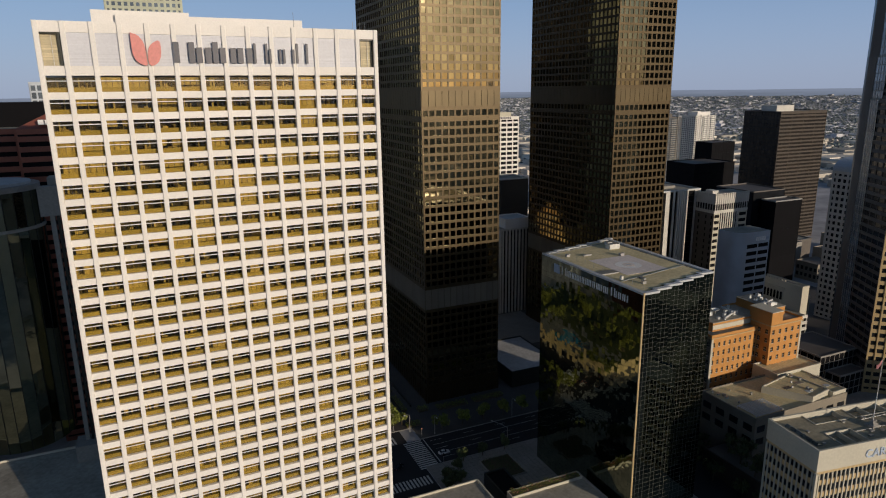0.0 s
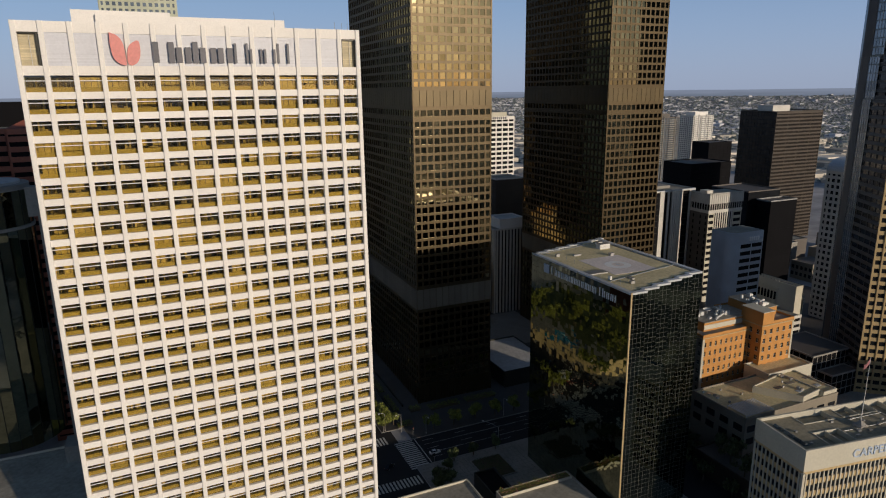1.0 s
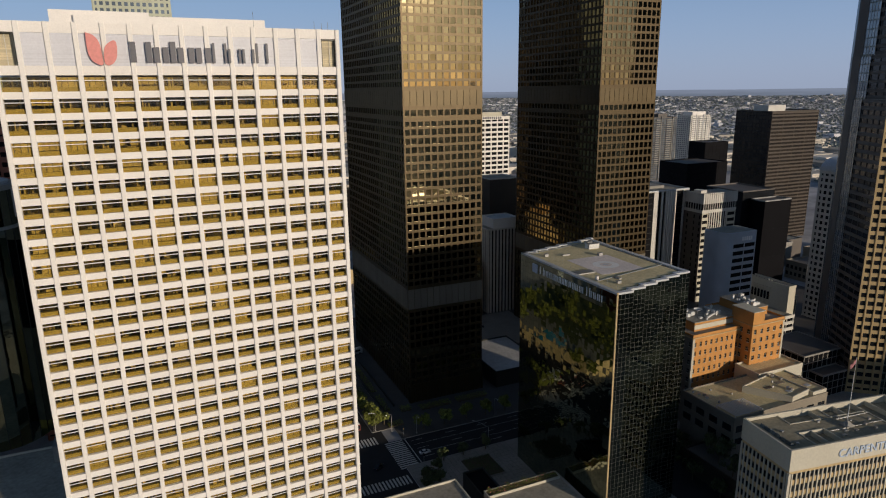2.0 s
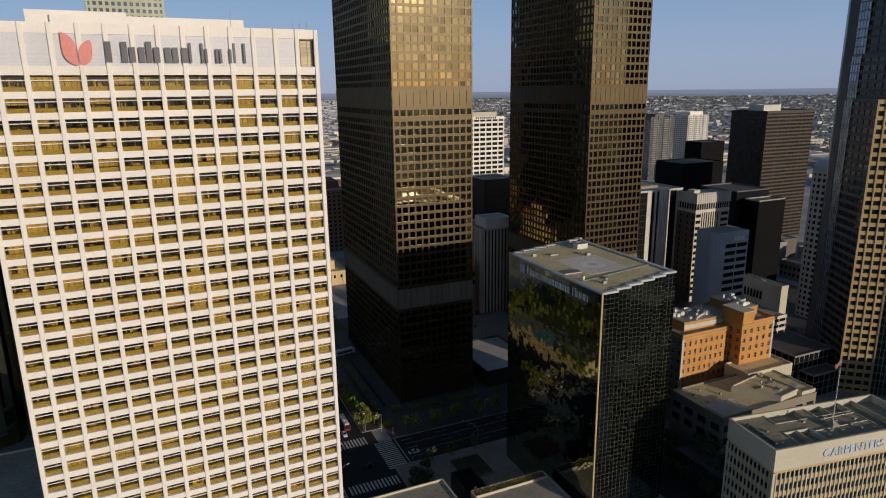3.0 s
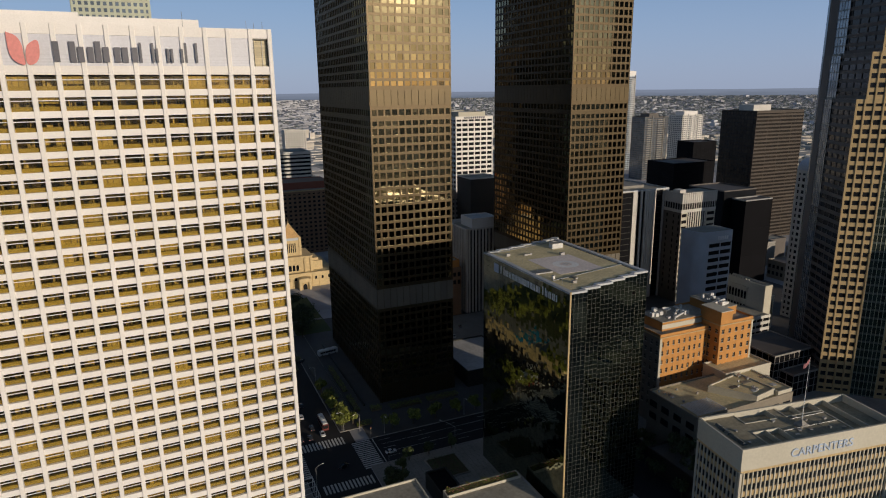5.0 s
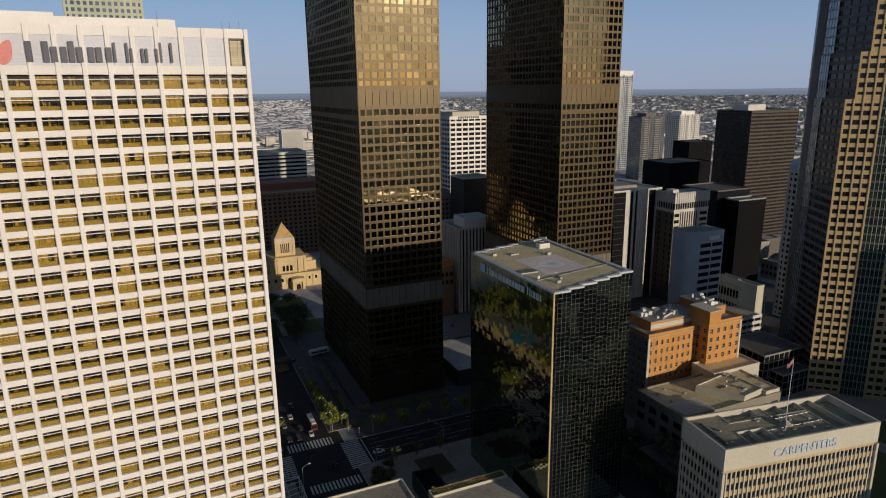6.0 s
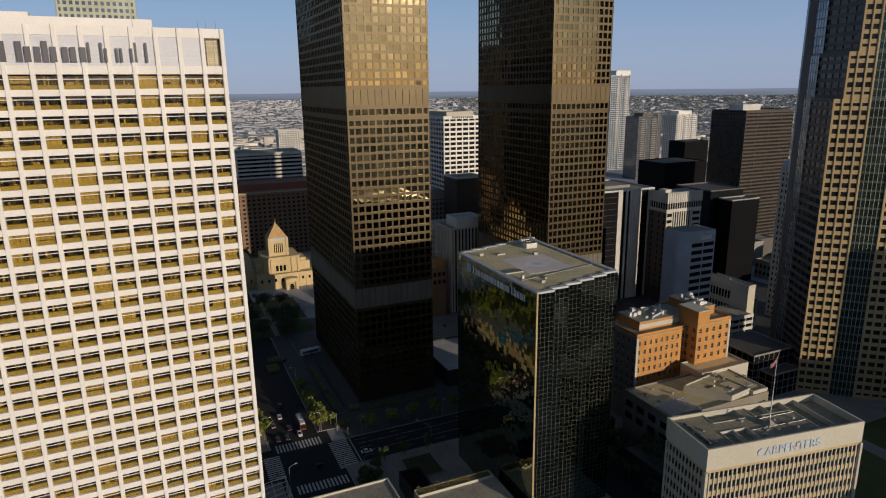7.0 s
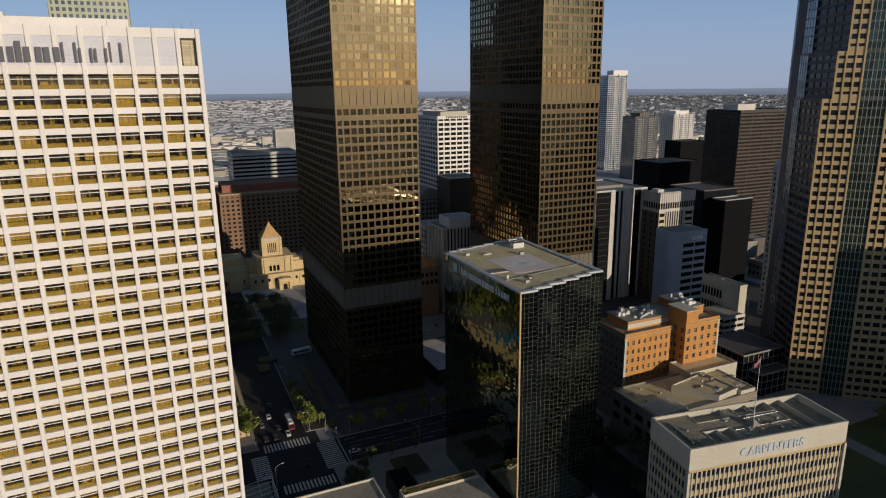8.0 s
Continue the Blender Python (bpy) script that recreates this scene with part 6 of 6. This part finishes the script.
def car(x, y, turn, paint, label):
    c = thing("car", label, "car", (x, y, 0.05), "cars on the street")
    c.matrix_basis = pose(x, y, 0.05, 0, 0, turn)
    def loft(name, rows, m):
        s = Solid()
        for xx, w, z0, z1 in rows:
            s.v += [Vector((xx, -w, z0)), Vector((xx, -w * 0.96, z1)), Vector((xx, w * 0.96, z1)), Vector((xx, w, z0))]
        n = len(rows)
        for i in range(n - 1):
            for j in range(4):
                k = (j + 1) % 4
                s.f.append((i * 4 + j, i * 4 + k, (i + 1) * 4 + k, (i + 1) * 4 + j))
        s.f += [(3, 2, 1, 0), tuple((n - 1) * 4 + j for j in range(4))]
        return part(name, s, m, c)
    loft("body", ((-2.25, 0.75, 0.35, 0.75), (-2.1, 0.88, 0.28, 0.9), (-0.9, 0.92, 0.25, 0.95), (0.9, 0.92, 0.25, 0.95), (1.9, 0.88, 0.28, 0.8), (2.25, 0.75, 0.35, 0.65)), paint)
    loft("cabin", ((-1.75, 0.72, 0.9, 0.95), (-1.1, 0.68, 0.9, 1.4), (0.3, 0.68, 0.9, 1.42), (1.05, 0.74, 0.9, 0.95)), M_DKGLASS)
    part("car_roof", Solid().box(-1.1, 0.25, -0.62, 0.62, 1.4, 1.46), paint, c)
    for wx in (-1.4, 1.4):
        for wy in (-0.85, 0.85):
            w = part("wheel", Solid().tube((wx, wy - 0.1, 0.32), (wx, wy + 0.1, 0.32), 0.32, 0.32, 12), M_TYRE, c)
            part("rim", Solid().tube((wx, wy - 0.11, 0.32), (wx, wy + 0.11, 0.32), 0.18, 0.18, 8), M_METAL, w)
    for wy in (-0.6, 0.6):
        part("headlight", Solid().box(2.12, 2.27, wy - 0.16, wy + 0.16, 0.55, 0.68), M_WHITEMETAL, c)
        part("tail_light", Solid().box(-2.27, -2.12, wy - 0.16, wy + 0.16, 0.62, 0.76), M_SIGNRED, c)


M_CARWHITE = mat("white_car_paint", (0.7, 0.7, 0.7), 0.25)
M_CARDARK = mat("dark_car_paint", (0.03, 0.032, 0.04), 0.25)
M_BUSRED = mat("dark_red_bus_paint", (0.16, 0.035, 0.03), 0.4)
M_CARGREY = mat("grey_car_paint", (0.2, 0.21, 0.22), 0.25)
for x, y, a, m, lab in ((64.8, 251.5, 90, M_CARWHITE, "white car in the traffic lane"), (66.9, 240, 90, M_CARDARK, "dark car waiting at the crossing"), (60.8, 232.6, 90, M_CARDARK, "dark car waiting at the crossing"),
                        (64.6, 232.4, 90, M_CARDARK, "dark car waiting at the crossing"), (70.0, 233.4, -90, M_CARWHITE, "white car waiting beside the bus"), (60.9, 244.8, 90, M_CARGREY, "grey car in the traffic lane"),
                        (91.5, 208.6, 0, M_CARWHITE, "white car entering the wide street"), (71.6, 206.5, 35, M_CARDARK, "dark car turning in the junction"),
                        (166, 309, 70, M_CARWHITE, "white van in the service street"), (176, 322, 70, M_CARGREY, "grey car in the service street"), (78, 312, 60, M_CARDARK, "dark car by the far kerb"), (90, 318, 0, M_CARWHITE, "white van by the far kerb"), (67, 262, 90, M_CARDARK, "dark car further up the street")):
    car(x, y, a, m, lab)


def bus(x, y, turn, label, paint, length=10.5):
    b = thing("bus", label, "bus", (x, y, 0.05))
    b.matrix_basis = pose(x, y, 0.05, 0, 0, turn)
    h = length / 2
    part("body", Solid().box(-h, h, -1.25, 1.25, 0.35, 2.9).box(-h + 0.1, h - 0.1, -1.15, 1.15, 2.9, 3.05), paint, b)
    part("roof", Solid().box(-h + 0.2, h - 0.2, -1.1, 1.1, 3.05, 3.15), M_WHITEMETAL, b, "white roof")
    for k, xx in enumerate((-3.5, 0.2, 3.6)):
        part("roof_unit", Solid().box(xx - 1.2, xx + 1.2, -0.8, 0.8, 3.15, 3.45), M_WHITEMETAL, b)
    for i in range(6):
        for sgn in (-1, 1):
            part("window", Solid().box(-h + 0.8 + i * 1.5, -h + 2.1 + i * 1.5, sgn * 1.26 - 0.02, sgn * 1.26 + 0.02, 1.5, 2.5), M_DKGLASS, b)
    part("windscreen", Solid().box(h - 0.03, h + 0.03, -1.1, 1.1, 1.2, 2.7), M_DKGLASS, b)
    for wx in (-3.6, 3.8):
        for wy in (-1.1, 1.1):
            part("wheel", Solid().tube((wx, wy - 0.15, 0.48), (wx, wy + 0.15, 0.48), 0.48, 0.48, 12), M_TYRE, b)


bus(72.0, 241, -90, "dark red city bus with a white roof at the crossing", M_BUSRED)
bus(93, 316, 10, "pale blue and white bus by the far kerb", M_GREYWALL, 11)


def street_lamp(x, y, turn, arm=2.5, h=9.0, label="grey street lamp with one long arm"):
    p = thing("street_lamp", label, "street lamp", (x, y, 0.15), "street lamps")
    p.matrix_basis = pose(x, y, 0.15, 0, 0, turn)
    part("pole", Solid().tube((0, 0, 0), (0, 0, h), 0.13, 0.09, 8), M_METAL, p)
    part("base", Solid().tube((0, 0, 0), (0, 0, 0.5), 0.25, 0.2, 8), M_METAL, p)
    part("arm", Solid().tube((0, 0, h - 0.1), (arm * 0.5, 0, h + 0.5), 0.07, 0.06, 6).tube((arm * 0.5, 0, h + 0.5), (arm, 0, h + 0.55), 0.06, 0.05, 6), M_METAL, p)
    part("lamp_head", Solid().box(arm - 0.1, arm + 0.7, -0.16, 0.16, h + 0.42, h + 0.62), M_WHITEMETAL, p)


for x, y, a, arm, h in ((59.0, 196.2, 20, 2.6, 9), (117, 203.0, 120, 7.0, 8), (85.0, 229.5, 200, 2.4, 8), (55.8, 235.5, 0, 2.6, 9), (94, 223.8, 270, 2.2, 8), (79.0, 233.0, 180, 2.2, 8), (78.6, 283, 180, 2.2, 8), (131, 223.6, 270, 2.2, 8)):
    street_lamp(x, y, a, arm, h)


def signal(x, y, turn):
    p = thing("traffic_signal", "traffic signal post with a black three-light head", "traffic signal", (x, y, 0.15), "traffic signals")
    p.matrix_basis = pose(x, y, 0.15, 0, 0, turn)
    part("post", Solid().tube((0, 0, 0), (0, 0, 4.2), 0.09, 0.08, 8), M_METAL, p)
    hd = part("signal_head", Solid().box(-0.2, 0.2, -0.25, 0.1, 3.2, 4.3), M_BLACK, p)
    for k in range(3):
        part("lens", Solid().tube((0, -0.24, 3.4 + k * 0.34), (0, -0.32, 3.4 + k * 0.34), 0.13, 0.13, 8), (M_LEAF, M_TAN, M_SIGNRED)[k], hd)


for x, y, a in ((88, 223.6, 0), (88.4, 202.0, 180), (55.6, 202, 0), (56, 227.5, 90), (78.2, 232.8, 0)):
    signal(x, y, a)

# plaza beside the glass block
bed = thing("planting_bed", "sunken dark green planting bed in a pale plaza", "planter", (107.5, 190, 0.2))
part("rim", Solid().box(-6.4, 6.6, -7.2, -6.8, 0, 0.5).box(-6.4, 6.6, 6.8, 7.2, 0, 0.5).box(-6.4, -6.0, -6.8, 6.8, 0, 0.5).box(6.2, 6.6, -6.8, 6.8, 0, 0.5), M_CONC, bed)
sh = Solid()
rng = random.Random(21)
for i in range(900):
    x, y, w = rng.uniform(-5.8, 6.0), rng.uniform(-6.6, 6.6), rng.uniform(0.15, 0.4)
    z = rng.uniform(0.2, 0.9)
    a = rng.uniform(0, 6.28)
    sh.quad((x + w * math.cos(a), y + w * math.sin(a), z), (x + w * math.cos(a + 2.1), y + w * math.sin(a + 2.1), z + 0.1), (x + w * math.cos(a + 4.2), y + w * math.sin(a + 4.2), z + 0.15))
part("shrub", sh, M_DARKLEAF, bed, kind="stuff")
part("soil", Solid().box(-6.0, 6.2, -6.8, 6.8, -0.02, 0.15), M_BARK, bed)

# lit planter strip on the low terrace
box = thing("roof_planter", "long pale planter full of shrubs and red flowers on the terrace", "planter", (106.5, 160.3, 10.6))
part("trough", Solid().box(-13, 14.5, -1.9, -1.6, 0, 0.9).box(-13, 14.5, 1.4, 1.7, 0, 0.9).box(-13, -12.7, -1.6, 1.4, 0, 0.9).box(14.2, 14.5, -1.6, 1.4, 0, 0.9), M_CREAM, box)
part("soil", Solid().box(-12.7, 14.2, -1.6, 1.4, 0.0, 0.6), M_BARK, box)
for nm, cnt, m in (("shrubs", 900, M_LEAF), ("flowers", 120, M_SIGNRED)):
    sh = Solid()
    for i in range(cnt):
        x, y, w = rng.uniform(-12.4, 14), rng.uniform(-1.5, 1.3), rng.uniform(0.12, 0.3)
        z = 0.6 + rng.uniform(0.1, 1.5) * (0.5 + 0.5 * math.sin(x * 0.9)) ** 2 + rng.uniform(0, 0.4)
        a = rng.uniform(0, 6.28)
        sh.quad((x + w * math.cos(a), y + w * math.sin(a), z), (x + w * math.cos(a + 2.1), y + w * math.sin(a + 2.1), z + 0.12), (x + w * math.cos(a + 4.2), y + w * math.sin(a + 4.2), z + 0.2))
    part(nm, sh, m, box, kind="stuff")

# hedge walls along the bronze tower
for x0, x1, y0, y1 in ((86.8, 87.4, 244, 300), (79.6, 80.2, 277, 305), (93.0, 93.6, 250, 330)):
    w = part("low_wall", Solid().box(x0, x1, y0, y1, 0.15, 1.2), M_DARKMULL, None, "long low dark planter wall beside the pavement")
    tagged(w, category="wall")


def palm(x, y, h):
    t = thing("palm_tree", "tall thin palm with a small tuft", "palm", (x, y, 0), "palms")
    part("trunk", Solid().tube((0, 0, 0), (0.4, 0, h), 0.28, 0.18, 7), M_BARK, t)
    c = Solid()
    r = random.Random(int(x))
    for i in range(34):
        a, e = r.uniform(0, 6.28), r.uniform(-0.6, 1.2)
        d = Vector((math.cos(a) * math.cos(e), math.sin(a) * math.cos(e), math.sin(e)))
        sd = Vector((-math.sin(a), math.cos(a), 0)) * 0.25
        p0 = Vector((0.4, 0, h))
        p1, p2 = p0 + d * 1.4, p0 + d * 2.4 + Vector((0, 0, -0.8))
        c.quad(p0, p1 - sd, p2, p1 + sd)
    part("fronds", c, M_LEAF, t)


palm(312, 153.5, 14)
palm(284, 118, 16)
palm(300, 128, 13)
# trees and road by the faceted tower
for i in range(12):
    rr = random.Random(i)
    tree(300 + rr.uniform(-8, 34), 128 + rr.uniform(-12, 8), 8, 3.6, 300 + i, 0, label="dark broad tree in the shade", dense=160)
vg = part("verge", Solid().box(222, 345, 40, 140, -0.05, 0.03), M_GRASS, None, "dark grass verge in the shade", "structure")
rd = part("side_road", Solid().box(270, 277, 20, 170, 0, 0.06), M_PAVE, None, "pale curving side road in the shade", "structure")
# park near the library
part("lawn", Solid().box(60, 104, 350, 420, -0.05, 0.27), M_GRASS, None, "dark shaded park lawn before the library", "structure")
part("park_path", Solid().box(80, 83, 350.5, 419, 0.2, 0.3).box(60.5, 80, 384, 387, 0.2, 0.3).box(83, 103.5, 372, 375, 0.2, 0.3), M_PAVE, None, "grey paved paths across the park lawn", "structure")
for i in range(46):
    rr = random.Random(70 + i)
    tree(60 + rr.uniform(-14, 36), 378 + rr.uniform(-34, 34), 9, 4.6, 400 + i, 0, leaf=M_DARKLEAF, label="broad park tree with the shade put into its dark leaves", dense=420)


# shrubs at the foot of the bronze tower and by the kerbs
def hedge(x0, x1, y0, y1, h, seed, label="dark clipped hedge beside the paving"):
    t = thing("hedge", label, "hedge", ((x0 + x1) / 2, (y0 + y1) / 2, 0.2), "hedges")
    r = random.Random(seed)
    w, d = (x1 - x0) / 2, (y1 - y0) / 2
    part("stem_clump", Solid().box(-w * 0.9, w * 0.9, -d * 0.9, d * 0.9, -0.02, h * 0.6), M_BARK, t)
    c = Solid()
    for i in range(int(60 + w * d * 22)):
        x, y, z = r.uniform(-w, w), r.uniform(-d, d), h * r.uniform(0.4, 1.05)
        a, q = r.uniform(0, 6.28), r.uniform(0.18, 0.4)
        c.quad((x + q * math.cos(a), y + q * math.sin(a), z), (x + q * math.cos(a + 2.1), y + q * math.sin(a + 2.1), z + r.uniform(-0.2, 0.2)), (x + q * math.cos(a + 4.2), y + q * math.sin(a + 4.2), z + r.uniform(-0.2, 0.2)))
    part("foliage", c, M_LEAF, t)


for i, (x0, x1, y0, y1, h) in enumerate(((87.8, 90.5, 246, 262, 1.4), (87.8, 90.5, 266, 298, 1.4), (94.5, 99.5, 243, 247, 1.5), (103, 118, 241, 245, 1.4), (121, 137, 241, 245, 1.4), (80.6, 85.5, 242, 258, 0.9), (80.6, 85, 262, 275, 0.9),
                                       (68, 74, 300, 309, 1.2), (70, 78, 312, 318, 1.5), (85, 92, 232.5, 236.5, 1.0))):
    hedge(x0, x1, y0, y1, h, 500 + i)
low_block("dark glazed pavilion below the terrace", 95, 103, 166, 181, 6.0, M_DARKMULL, M_BLACK)

# pale steel trusses of a footbridge canopy by the corner
cn = thing("canopy_truss", "pale steel canopy truss by the street corner", "canopy", (52.5, 187, 0.2))
for i in range(7):
    y = -9 + i * 3.0
    part("rib", Solid().tube((-6, y, 4.5), (5, y, 6.0), 0.12, 0.12, 6), M_WHITEMETAL, cn)
    part("post", Solid().tube((5, y, 0), (5, y, 6.0), 0.12, 0.12, 6), M_WHITEMETAL, cn)
for x, z in ((-6, 4.5), (0, 5.3), (5, 6.0)):
    part("rail", Solid().tube((x, -9, z), (x, 9, z), 0.12, 0.12, 6), M_WHITEMETAL, cn)
